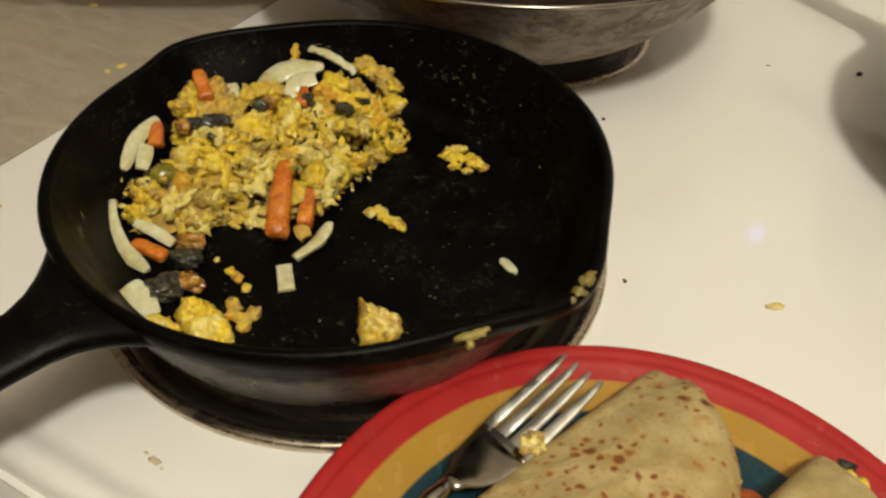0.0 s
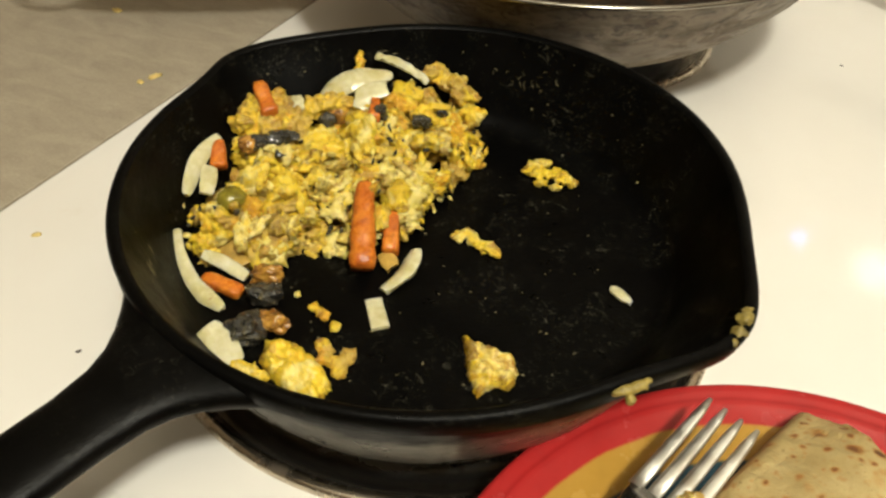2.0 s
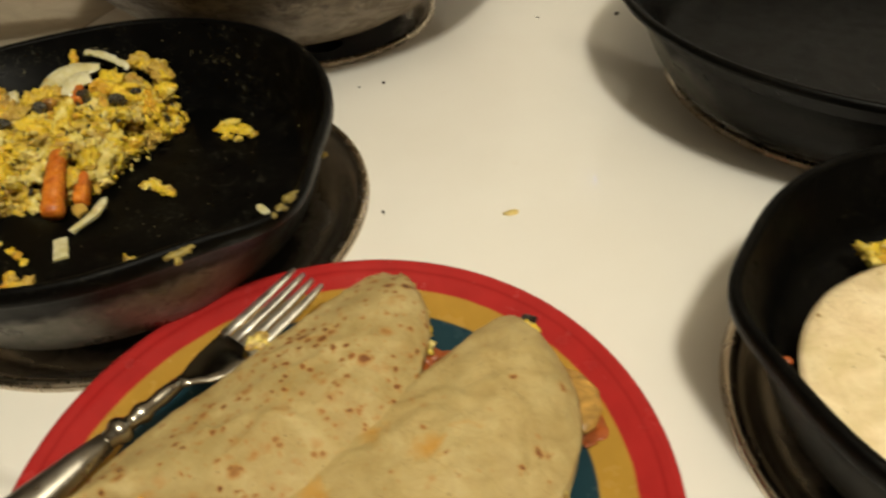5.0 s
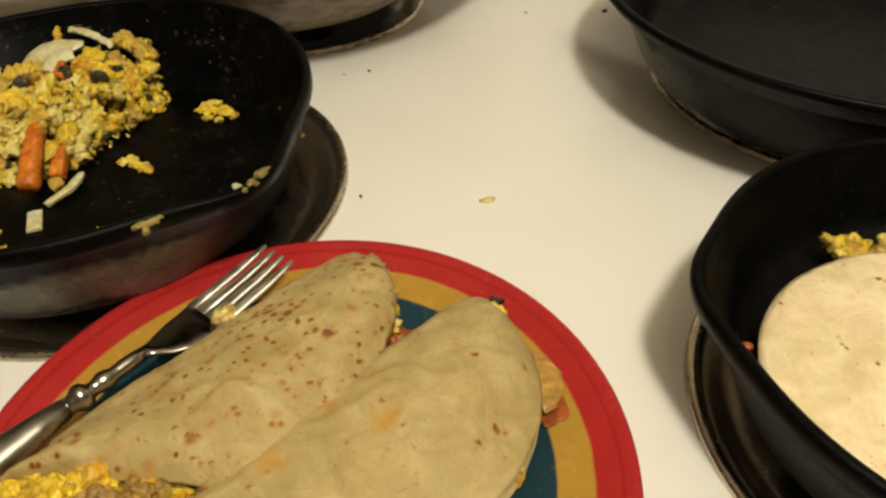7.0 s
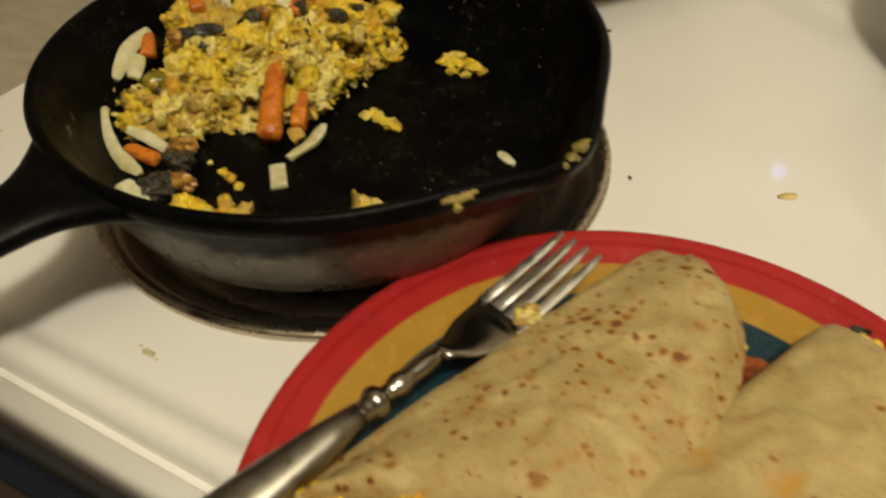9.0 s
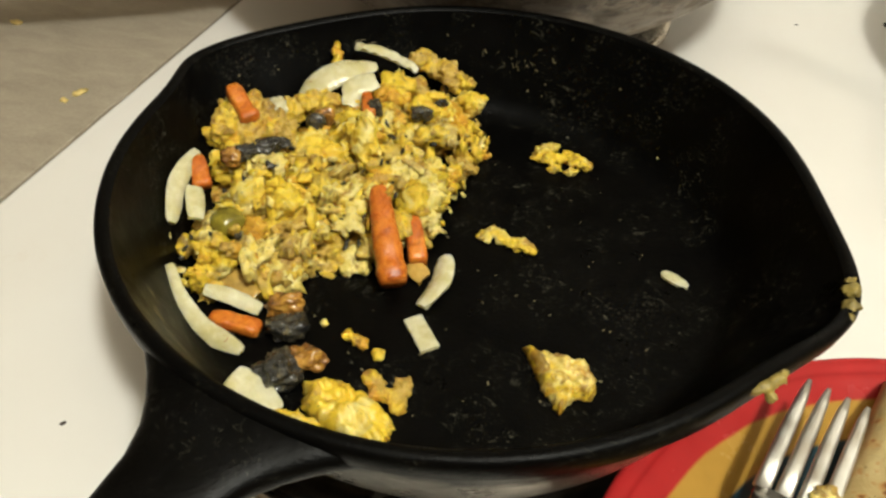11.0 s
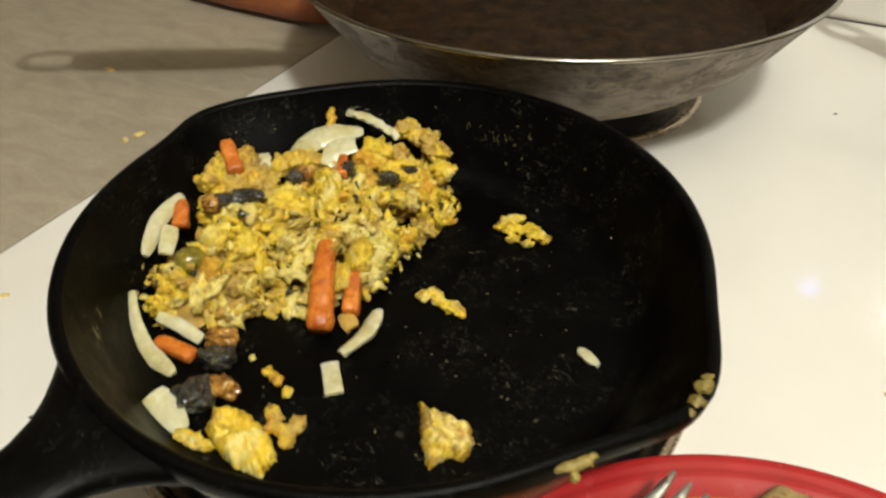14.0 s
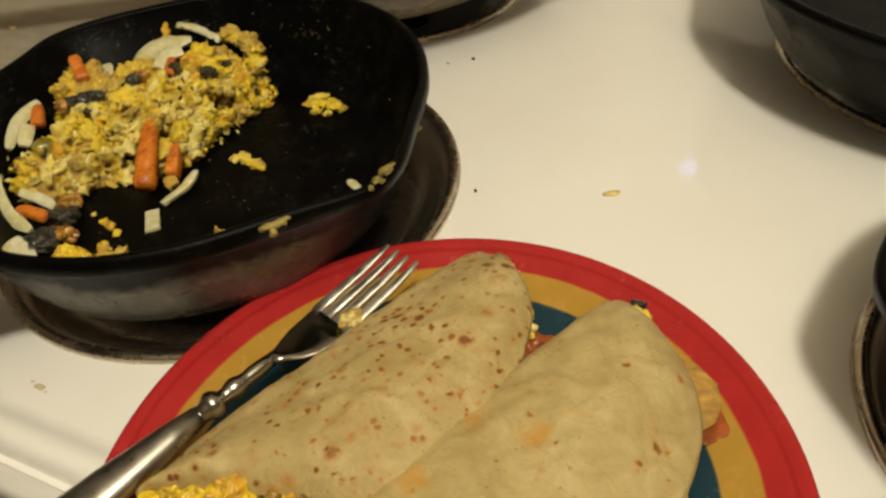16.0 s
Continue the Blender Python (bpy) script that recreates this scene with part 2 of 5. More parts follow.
def fried_flesh():
    m = Nodes("browned_mushroom_flesh", rough=0.22, spec=0.6, coat=1.0)
    f = m.noise(110, 7, 0.68, 1.0)
    col = m.ramp(f, (0.34, (0.055, 0.018, 0.009)), (0.46, (0.20, 0.085, 0.014)), (0.56, (0.42, 0.205, 0.026)), (0.70, (0.66, 0.40, 0.08)))
    m.put("Base Color", col)
    m.put("Roughness", m.ramp(m.noise(260, 4), (0.35, 0.12), (0.65, 0.42)))
    m.bump(m.noise(260, 5, 0.6), 0.5, 0.0014)
    return m.mat


def plain(name, col, rough=0.5, metal=0.0, vary=0.15, scale=60, bumpy=0.1, spec=0.5):
    m = Nodes(name, rough=rough, metal=metal, spec=spec)
    f = m.noise(scale, 6, 0.6, 0.3)
    m.put("Base Color", m.ramp(f, (0.3, tuple(c * (1 - vary) for c in col)), (0.7, tuple(min(1, c * (1 + vary)) for c in col))))
    m.put("Roughness", m.ramp(m.noise(scale * 2.5, 4), (0.3, rough * 0.8), (0.7, min(1, rough * 1.2))))
    m.bump(m.noise(scale * 5, 4), bumpy, 0.0006)
    return m.mat


def tortilla_skin(name, spots, light, oil=0.0, cream=1.0, tint=(1.0, 1.0, 1.0), marks=()):
    m = Nodes(name, rough=0.62, spec=0.35)
    soft = m.noise(60, 7, 0.65, 0.5)
    col = m.ramp(soft, *((p, tuple(c * light for c in q)) for p, q in ((0.28, (0.52, 0.368, 0.175 * cream)), (0.5, (0.65, 0.488, 0.265 * cream)), (0.72, (0.76, 0.605, 0.375 * cream)))))
    grey = m.ramp(m.noise(30, 6, 0.65, 0.6), (0.50, 0.0), (0.70, 0.42))
    col = m.mix(grey, col, (0.44 * light, 0.335 * light, 0.115 * light))
    warp = m.add("ShaderNodeVectorMath", operation="ADD")
    n = m.feed(m.add("ShaderNodeTexNoise"), Scale=230.0, Detail=5.0, Vector=m.co)
    off = m.add("ShaderNodeVectorMath", operation="SCALE")
    off.inputs["Scale"].default_value = 0.0042
    m.tree.links.new(n.outputs["Color"], off.inputs[0])
    m.tree.links.new(m.co, warp.inputs[0]), m.tree.links.new(off.outputs[0], warp.inputs[1])
    # blisters of three sizes, gathered in some zones
    zone = m.ramp(m.noise(26, 3), (0.40, 0.0), (0.58, 1.0))
    dots = m.math("MULTIPLY", m.ramp(m.cells(105, 1.0, warp.outputs[0]), (0.14, 1.0), (0.40, 0.0)), m.ramp(m.noise(70, 2), (0.54 - spots, 0.0), (0.60 - spots, 1.0)))
    mid = m.math("MULTIPLY", m.ramp(m.cells(175, 1.0, warp.outputs[0]), (0.12, 1.0), (0.36, 0.0)), m.ramp(m.noise(110, 2), (0.52 - spots, 0.0), (0.58 - spots, 1.0)))
    small = m.math("MULTIPLY", m.ramp(m.cells(300, 1.0, warp.outputs[0]), (0.10, 0.45), (0.30, 0.0)), m.ramp(m.noise(140, 2), (0.56 - spots, 0.0), (0.62 - spots, 1.0)))
    dots = m.math("MAXIMUM", m.math("MULTIPLY", dots, zone), m.math("MULTIPLY", m.math("MAXIMUM", mid, small), m.math("ADD", m.math("MULTIPLY", zone, 0.45), 0.55)))
    col = m.mix(m.ramp(dots, (0.05, 0.0), (0.55, 0.85)), col, (0.40, 0.200, 0.045))
    col = m.mix(m.ramp(dots, (0.42, 0.0), (0.85, 0.92)), col, m.ramp(m.noise(150, 4), (0.35, (0.26, 0.090, 0.014)), (0.65, (0.10, 0.032, 0.008))))
    flecks = m.ramp(m.noise(560, 2, 0.5), (0.715, 0.0), (0.745, 0.75))
    col = m.mix(flecks, col, (0.10, 0.06, 0.02))
    grease = m.ramp(m.noise(40, 4, 0.6, 0.9), (0.63 - oil, 0.0), (0.74 - oil, 0.62))
    col = m.mix(grease, col, (0.50, 0.24, 0.022))
    # single stains of orange fat: place and size
    for x, y, r in marks:
        flat = m.feed(m.add("ShaderNodeVectorMath", operation="MULTIPLY"), Vector=m.co, _1=(1.0, 1.0, 0.0))
        gap = m.add("ShaderNodeVectorMath", operation="DISTANCE")
        m.tree.links.new(flat.outputs[0], gap.inputs[0])
        gap.inputs[1].default_value = (x, y, 0.0)
        reach = m.math("ADD", gap.outputs["Value"], m.math("MULTIPLY", m.math("SUBTRACT", m.noise(120, 5, 0.6, 0.8), 0.5), r * 2.6))
        col = m.mix(m.ramp(reach, (r * 0.30, 0.75), (r * 0.85, 0.0)), col, (0.50, 0.245, 0.022))
    m.put("Base Color", m.mix(1.0, col, tint, "MULTIPLY"))
    m.put("Subsurface Weight", 0.08), m.put("Subsurface Radius", (0.004, 0.003, 0.0015))
    crease = m.ramp(m.math("ABSOLUTE", m.math("SUBTRACT", m.noise(34, 5, 0.6, 1.2), 0.5)), (0.0, 0.0), (0.05, 1.0))
    m.bump(m.math("ADD", m.math("ADD", m.noise(75, 6, 0.65, 1.6), m.math("MULTIPLY", crease, 0.22)), m.math("MULTIPLY", m.noise(480, 4), 0.45)), 0.50, 0.0016)
    return m.mat


def banded_glaze():
    m = Nodes("glaze_with_rings", rough=0.2, spec=0.35)
    flat = m.add("ShaderNodeVectorMath", operation="MULTIPLY")
    flat.inputs[1].default_value = (1, 1, 0)
    m.tree.links.new(m.co, flat.inputs[0])
    length = m.add("ShaderNodeVectorMath", operation="LENGTH")
    m.tree.links.new(flat.outputs[0], length.inputs[0])
    r = m.math("MULTIPLY", length.outputs["Value"], 1 / 0.14)
    r = m.math("ADD", r, m.math("MULTIPLY", m.math("SUBTRACT", m.noise(45, 3), 0.5), 0.012))
    teal, yellow, red, dark = (0.012, 0.040, 0.055), (0.44, 0.25, 0.035), (0.40, 0.022, 0.020), (0.33, 0.015, 0.014)
    col = m.ramp(r, (0.0, teal), (0.712, teal), (0.719, yellow), (0.812, yellow), (0.819, red), (0.878, red), (0.883, dark), (0.888, dark), (0.893, red), (0.93, red))
    shade = m.ramp(m.noise(70, 5), (0.3, 0.86), (0.7, 1.0))
    m.put("Base Color", m.mix(1.0, col, shade, "MULTIPLY"))
    m.put("Roughness", m.ramp(m.noise(90, 5), (0.3, 0.16), (0.75, 0.32)))
    return m.mat


ENAMEL, LAMINATE, IRON, IRON_OUT, IRON_USED = white_enamel(), laminate(), cast_iron("seasoned_cast_iron", 0.2, 0.12), cast_iron("worn_seasoned_iron", 0.2, 0.08, True), cast_iron("cast_iron_with_dried_residue", 0.60, 0.065)
# The tines get a lighter silver than the head: their lit look is painted.
FORK_TINE = steel("lit_worn_silver", 0.42, (0.86, 0.83, 0.75))
CHROME, FORK_STEEL, FORK_GRIP, BURNT, BOWL = steel("heat_tinted_chrome_trim", 0.24, (0.72, 0.63, 0.50)), steel("worn_silver_plate", 0.19, (0.50, 0.47, 0.41)), steel("brushed_silver_plate", 0.34, (0.46, 0.43, 0.37)), burnt_steel(), charred_bowl("scorched_chrome", 0.139)
SMALL_BOWL = charred_bowl("scorched_chrome_small", 0.111)
EGG, EGG_BROWN, EGG_FRIED, EGG_FLAKE, EGG_RICH, CARROT, ONION, MUSHROOM = egg("scrambled_egg", 0.018), egg("browned_egg", 0.05), egg("fried_egg", 0.11, 0.05, 0.24), egg("folded_egg", 0.03, 0.10, 0.30), egg("melted_yolk", -0.05, 0.12), carrot_skin(), onion_flesh(), mushroom_skin()
EGG_PALE = egg("pale_egg_filling", 0.03, 0.0, 0.30)
TORTILLA, TORTILLA_MID, TORTILLA_PALE, GLAZE = tortilla_skin("griddled_tortilla", 0.19, 0.68, -0.02, 0.74), tortilla_skin("soft_tortilla", -0.06, 0.70, -0.04, 0.74, (1.0, 1.0, 1.0), ((0.098, 0.088, 0.0075), (0.0535, 0.079, 0.0085), (0.078, 0.101, 0.0060))), tortilla_skin("pale_tortilla", -0.08, 1.30, -0.2, 1.12, (0.92, 1.0, 1.0)), banded_glaze()
COIL = plain("burner_coil_metal", (0.05, 0.047, 0.045), 0.5, 0.6)
FLESH = fried_flesh()
PICKLE = plain("pickled_pepper", (0.22, 0.18, 0.016), 0.2, 0, 0.6, 130, 0.30)
FILLING = plain("brown_cooked_filling", (0.30, 0.175, 0.035), 0.5, 0, 0.6, 150, 0.4)
SALSA = plain("red_sauce", (0.27, 0.062, 0.010), 0.35, 0, 0.6, 140, 0.3)
ORANGE_ONION = plain("orange_stained_onion", (0.40, 0.225, 0.048), 0.35, 0, 0.6, 120, 0.3)
SOOT = plain("scorched_pan_lining", (0.028, 0.014, 0.005), 0.7, 0, 0.7, 40, 0.3, 0.10)
STEW = plain("brown_stew", (0.020, 0.010, 0.003), 0.6, 0, 0.8, 70, 0.8, 0.12)
BLACK_GLASS = plain("black_oven_glass", (0.012, 0.015, 0.022), 0.12, 0, 0.2)
DARK_STEEL = plain("dark_metal_trim", (0.11, 0.105, 0.10), 0.35, 0.8)
WOOD = plain("reddish_wood", (0.26, 0.085, 0.03), 0.4, 0, 0.35, 45)
# Unseen room: wall and ceiling tones are chosen for bounced fill light.
PAINT = plain("dim_brown_wall_paint", (0.30, 0.245, 0.18), 0.7, 0, 0.06, 12)
CEILING_PAINT = plain("off_white_ceiling_paint", (0.66, 0.60, 0.50), 0.8, 0, 0.05, 14)
CABINET = plain("brown_cabinet_wood", (0.20, 0.11, 0.05), 0.5, 0, 0.3, 20)
FLOORING = plain("brown_floor_tile", (0.22, 0.16, 0.10), 0.5, 0, 0.25, 8)
CRUST = plain("dried_egg_film", (0.15, 0.125, 0.06), 0.6, 0, 0.5, 200)
STAIN = plain("dried_brown_stain", (0.62, 0.52, 0.32), 0.5, 0, 0.2, 200)
RIM_CRUST = plain("drying_egg_crust", (0.25, 0.19, 0.040), 0.45, 0, 0.6, 260, 0.5)
SPECK = plain("dark_crumb", (0.03, 0.02, 0.012), 0.7, 0, 0.4, 200)
YELLOW_BIT = plain("yellow_crumb", (0.78, 0.60, 0.20), 0.5, 0, 0.3, 200)


def glow(name, col, strength):
    m = Nodes(name)
    m.put("Emission Color", col), m.put("Emission Strength", strength), m.put("Base Color", (0.02, 0.02, 0.03))
    return m.mat


CLOCK = glow("clock_display", (0.28, 0.36, 1.0), 10.0)


# ---- mesh helpers ----
def part(name, bm, material, parent=None, label="", smooth=True):
    """One mesh object out of a bmesh, under a thing or a part."""
    me = bpy.data.meshes.new(name)
    bm.normal_update()
    bm.to_mesh(me), bm.free()
    for p in me.polygons:
        p.use_smooth = smooth
    me.materials.append(material)
    ob = new(name, me)
    ob.parent = parent
    if label:
        tagged(ob, label)
    return ob


def thing(name, m, label, category, group=""):
    ob = new(name)
    ob.empty_display_size = 0.02
    ob.matrix_basis = m
    return tagged(ob, label, category, group)


def solo(name, bm, material, m, label, category, group="", smooth=True):
    ob = part(name, bm, material, None, label, smooth)
    ob.matrix_basis = m
    return tagged(ob, label, category, group)


def box(bm, x0, y0, z0, x1, y1, z1, bevel=0.0):
    made = bmesh.ops.create_cube(bm, size=1.0, matrix=Matrix.Translation(((x0 + x1) / 2, (y0 + y1) / 2, (z0 + z1) / 2)) @ Matrix.Diagonal((x1 - x0, y1 - y0, z1 - z0, 1)))
    if bevel:
        edges = list({e for v in made["verts"] for e in v.link_edges})
        bmesh.ops.bevel(bm, geom=edges, offset=bevel, segments=3, affect="EDGES", profile=0.6)
    return bm


def lathe(bm, profile, n=96, warp=None):
    """Turns (r, z) pairs about z; warp(r, z, angle) may move each place."""
    rings = []
    for r, z in profile:
        if r < 1e-6:
            rings.append([bm.verts.new((0, 0, z))])
            continue
        ring = []
        for i in range(n):
            a = 2 * math.pi * i / n
            rr, zz = warp(r, z, a) if warp else (r, z)
            ring.append(bm.verts.new((rr * math.cos(a), rr * math.sin(a), zz)))
        rings.append(ring)
    for a, b in zip(rings, rings[1:]):
        for i in range(n):
            j = (i + 1) % n
            if len(a) == 1 and len(b) == 1:
                continue
            if len(a) == 1:
                bm.faces.new((a[0], b[j], b[i]))
            elif len(b) == 1:
                bm.faces.new((a[i], a[j], b[0]))
            else:
                bm.faces.new((a[i], a[j], b[j], b[i]))
    bmesh.ops.recalc_face_normals(bm, faces=bm.faces)
    return bm


def loft(bm, sections, n=20, power=2.0):
    """Closed rings along a path: each section is (centre, side, up, half width, half height)."""
    rings = []
    for c, side, up, w, h in sections:
        ring = []
        for i in range(n):
            a = 2 * math.pi * i / n
            ca, sa = math.cos(a), math.sin(a)
            x = math.copysign(abs(ca) ** (2 / power), ca)
            y = math.copysign(abs(sa) ** (2 / power), sa)
            ring.append(bm.verts.new(Vector(c) + Vector(side) * (w * x) + Vector(up) * (h * y)))
        rings.append(ring)
    for a, b in zip(rings, rings[1:]):
        for i in range(n):
            j = (i + 1) % n
            bm.faces.new((a[i], a[j], b[j], b[i]))
    bm.faces.new(rings[0][::-1]), bm.faces.new(rings[-1])
    bmesh.ops.recalc_face_normals(bm, faces=bm.faces)
    return bm


def tube(bm, path, radius, n=10):
    """A round tube along a list of places; radius may be a list."""
    pts = [Vector(p) for p in path]
    rad = radius if isinstance(radius, (list, tuple)) else [radius] * len(pts)
    secs = []
    for i, p in enumerate(pts):
        d = (pts[min(i + 1, len(pts) - 1)] - pts[max(i - 1, 0)]).normalized()
        side = d.cross(Vector((0, 0, 1)))
        side = side.normalized() if side.length > 1e-4 else Vector((1, 0, 0))
        secs.append((p, side, side.cross(d).normalized(), rad[i], rad[i]))
    return loft(bm, secs, n)


def smooth_line(pts, n):
    """n places along a Catmull-Rom curve through a few places."""
    P = [Vector(p) for p in pts]
    P = [P[0] * 2 - P[1]] + P + [P[-1] * 2 - P[-2]]
    out = []
    for k in range(n):
        f = k / (n - 1) * (len(P) - 3)
        i = min(int(f), len(P) - 4)
        t = f - i
        a, b, c, d = P[i:i + 4]
        out.append(0.5 * ((2 * b) + (c - a) * t + (2 * a - 5 * b + 4 * c - d) * t * t + (3 * b - a - 3 * c + d) * t ** 3))
    return out


BALLS = {}


def ball_shape(level):
    if level not in BALLS:
        b = bmesh.new()
        bmesh.ops.create_icosphere(b, subdivisions=level, radius=1.0)
        b.verts.ensure_lookup_table()
        BALLS[level] = ([v.co.copy() for v in b.verts], [[v.index for v in f.verts] for f in b.faces])
        b.free()
    return BALLS[level]


def lump(bm, c, size, seed, level=3, rough=0.45, fine=0.22, turn=None, boxy=0.0):
    """An uneven curd: a ball pushed in and out by two scales of noise."""
    verts, faces = ball_shape(level)
    off = Vector((seed * 3.17 % 50, seed * 7.31 % 50, seed * 1.73 % 50))
    made = []
    for v in verts:
        p = v * (1 + rough * noise.noise(v * 1.5 + off) + fine * noise.noise(v * 4.2 + off) + 0.45 * fine * noise.noise(v * 9.0 + off))
        if boxy:
            p = p * (1 / max(abs(v.x), abs(v.y), abs(v.z))) ** boxy
        p = Vector((p.x * size[0], p.y * size[1], p.z * size[2]))
        if turn:
            p = turn @ p
        made.append(bm.verts.new(p + Vector(c)))
    for f in faces:
        bm.faces.new([made[i] for i in f])
    return bm


def curd(bm, c, size, seed, level=3, turn=None):
    """A crumbly curd: round knobs parted by sharp creases."""
    verts, faces = ball_shape(level)
    off = Vector((seed * 5.13 % 60, seed * 2.71 % 60, seed * 9.37 % 60))
    made = []
    for v in verts:
        g = 0.62 + 0.55 * noise.noise(v * 1.1 + off) + 0.85 * abs(noise.noise(v * 2.1 + off)) + 0.40 * abs(noise.noise(v * 4.7 + off))
        p = v * max(0.25, g)
        p = Vector((p.x * size[0], p.y * size[1], p.z * size[2]))
        if turn:
            p = turn @ p
        made.append(bm.verts.new(p + Vector(c)))
    for f in faces:
        bm.faces.new([made[i] for i in f])
    return bm


def fuse(ob, voxel=0.0006):
    """Joins the lumps of a mesh into one skin."""
    m = ob.modifiers.new("fuse", "REMESH")
    m.mode, m.voxel_size, m.use_smooth_shade = "VOXEL", voxel, True
    return ob


rnd = random.Random(7)


def spin():
    return Euler((rnd.uniform(0, 6.28), rnd.uniform(0, 6.28), rnd.uniform(0, 6.28))).to_matrix()


# ---- room shell: added out of view, for bounce and reflections ----
def structure(name, bm, material, label):
    ob = part(name, bm, material, None, label, False)
    ob.matrix_basis = RANGE
    return tagged(ob, label, "", "", "structure")


U0, U1, V1 = -0.4325, 0.477, 0.765
structure("floor", box(bmesh.new(), -2.6, -2.4, -0.98, 2.4, 0.86, -0.92), FLOORING, "unseen brown floor closing the room")
structure("ceiling", box(bmesh.new(), -2.6, -2.4, 1.55, 2.4, 0.86, 1.62), CEILING_PAINT, "unseen off-white ceiling that bounces fill light")
structure("wall_back", box(bmesh.new(), -2.6, 0.86, -0.98, 2.4, 0.96, 1.62), PAINT, "unseen brown wall behind the range")
structure("wall_left", box(bmesh.new(), -2.70, -2.4, -0.98, -2.6, 0.96, 1.62), PAINT, "unseen brown side wall closing the room")
structure("wall_right", box(bmesh.new(), 2.4, -2.4, -0.98, 2.5, 0.96, 1.62), PAINT, "unseen brown side wall closing the room")
structure("wall_front", box(bmesh.new(), -2.70, -2.5, -0.98, 2.5, -2.4, 1.62), PAINT, "unseen brown wall across the kitchen")

# ---- counter beside the range ----
counter = thing("counter", RANGE, "grey-brown mottled laminate counter beside the range", "counter")
part("worktop", box(bmesh.new(), -2.0, 0.03, -0.040, U0 - 0.0015, 0.857, -0.0015, 0.0012), LAMINATE, counter)
part("cabinet_front", box(bmesh.new(), -2.0, 0.06, -0.92, U0 - 0.004, 0.857, -0.0405), CABINET, counter, "brown wooden base cabinet", False)

# ---- the range ----
BURNERS = {"front_left": (-0.199, 0.256, 0.139), "back_left": (-0.227, 0.545, 0.106), "front_right": (0.261, 0.238, 0.116), "back_right": (0.220, 0.539, 0.139)}
range_thing = thing("kitchen_range", RANGE, "white enamelled electric range with four coil burners", "range")


def cooktop_mesh():
    bm = bmesh.new()
    edges = []

    def loop(pts):
        vs = [bm.verts.new((x, y, 0)) for x, y in pts]
        edges.extend(bm.edges.new((vs[i], vs[(i + 1) % len(vs)])) for i in range(len(vs)))
        return vs

    front = 0.084
    ring = [(U0 + 0.004, front)] + [(U0 + 0.004 + (U1 - U0 - 0.008) * k / 12, front) for k in range(1, 13)] + [(U1 - 0.004, V1), (U0 + 0.004, V1)]
    loop(ring)
    for u, v, r in BURNERS.values():
        loop([(u + (r - 0.0075) * math.cos(2 * math.pi * k / 72), v + (r - 0.0075) * math.sin(2 * math.pi * k / 72)) for k in range(72)])
    bmesh.ops.triangle_fill(bm, use_beauty=True, use_dissolve=False, edges=edges)
    # the rolled front lip and the rounded side edges
    prof = [(front, 0.0), (0.0820, 0.0002), (0.0795, 0.0011), (0.0770, 0.0025), (0.0745, 0.0038), (0.0718, 0.0046), (0.0690, 0.0044), (0.0665, 0.0032), (0.0645, 0.0012), (0.0630, -0.002), (0.0622, -0.007), (0.0618, -0.016)]
    rows = [[bm.verts.new((u, v, z)) for v, z in prof] for u in (U0 + 0.004, U1 - 0.004)]
    for i in range(len(prof) - 1):
        bm.faces.new((rows[0][i], rows[0][i + 1], rows[1][i + 1], rows[1][i]))
    for u, s in ((U0, 1), (U1, -1)):
        side = [(4, 0.0), (2.4, -0.0004), (1.0, -0.0016), (0.2, -0.004), (0, -0.03)]
        cols = [[bm.verts.new((u + s * d * 0.001, v, z)) for d, z in side] for v in (0.068, V1)]
        for i in range(len(side) - 1):
            bm.faces.new((cols[0][i], cols[0][i + 1], cols[1][i + 1], cols[1][i]))
    for f in bm.faces:
        f.normal_update()
        if f.normal.z < -0.01:
            f.normal_flip()
    return bm


part("cooktop", cooktop_mesh(), ENAMEL, range_thing)
b = bmesh.new()
loft(b, [((u, 0.0538, -0.0145), (0, 1, 0), (0, 0, 1), 0.0066, 0.0115) for u in (U0 + 0.002, U1 - 0.002)], 24, 3.0)
part("front_rail", b, ENAMEL, range_thing)
part("groove", box(bmesh.new(), U0 + 0.003, 0.0560, -0.0150, U1 - 0.003, 0.0660, -0.0062, 0.0015), ENAMEL, range_thing)
b = bmesh.new()
box(b, U0 + 0.002, 0.0440, -0.041, U1 - 0.002, 0.066, -0.0265, 0.002)
part("vent_strip", b, DARK_STEEL, range_thing, "dark metal vent strip")
part("oven_door", box(bmesh.new(), U0 + 0.004, 0.034, -0.70, U1 - 0.004, 0.062, -0.045, 0.004), BLACK_GLASS, range_thing, "black glass oven door")
part("range_body", box(bmesh.new(), U0 + 0.001, 0.0665, -0.92, U1 - 0.001, V1 + 0.06, -0.050), ENAMEL, range_thing, "", False)
back = part("backguard", box(bmesh.new(), U0, V1 - 0.004, 0.001, U1, V1 + 0.07, 0.36, 0.008), ENAMEL, range_thing, "white upright control panel")
part("clock_display", box(bmesh.new(), 0.003, V1 - 0.007, 0.287, 0.018, V1 - 0.0035, 0.299), CLOCK, back, "blue lit clock display")


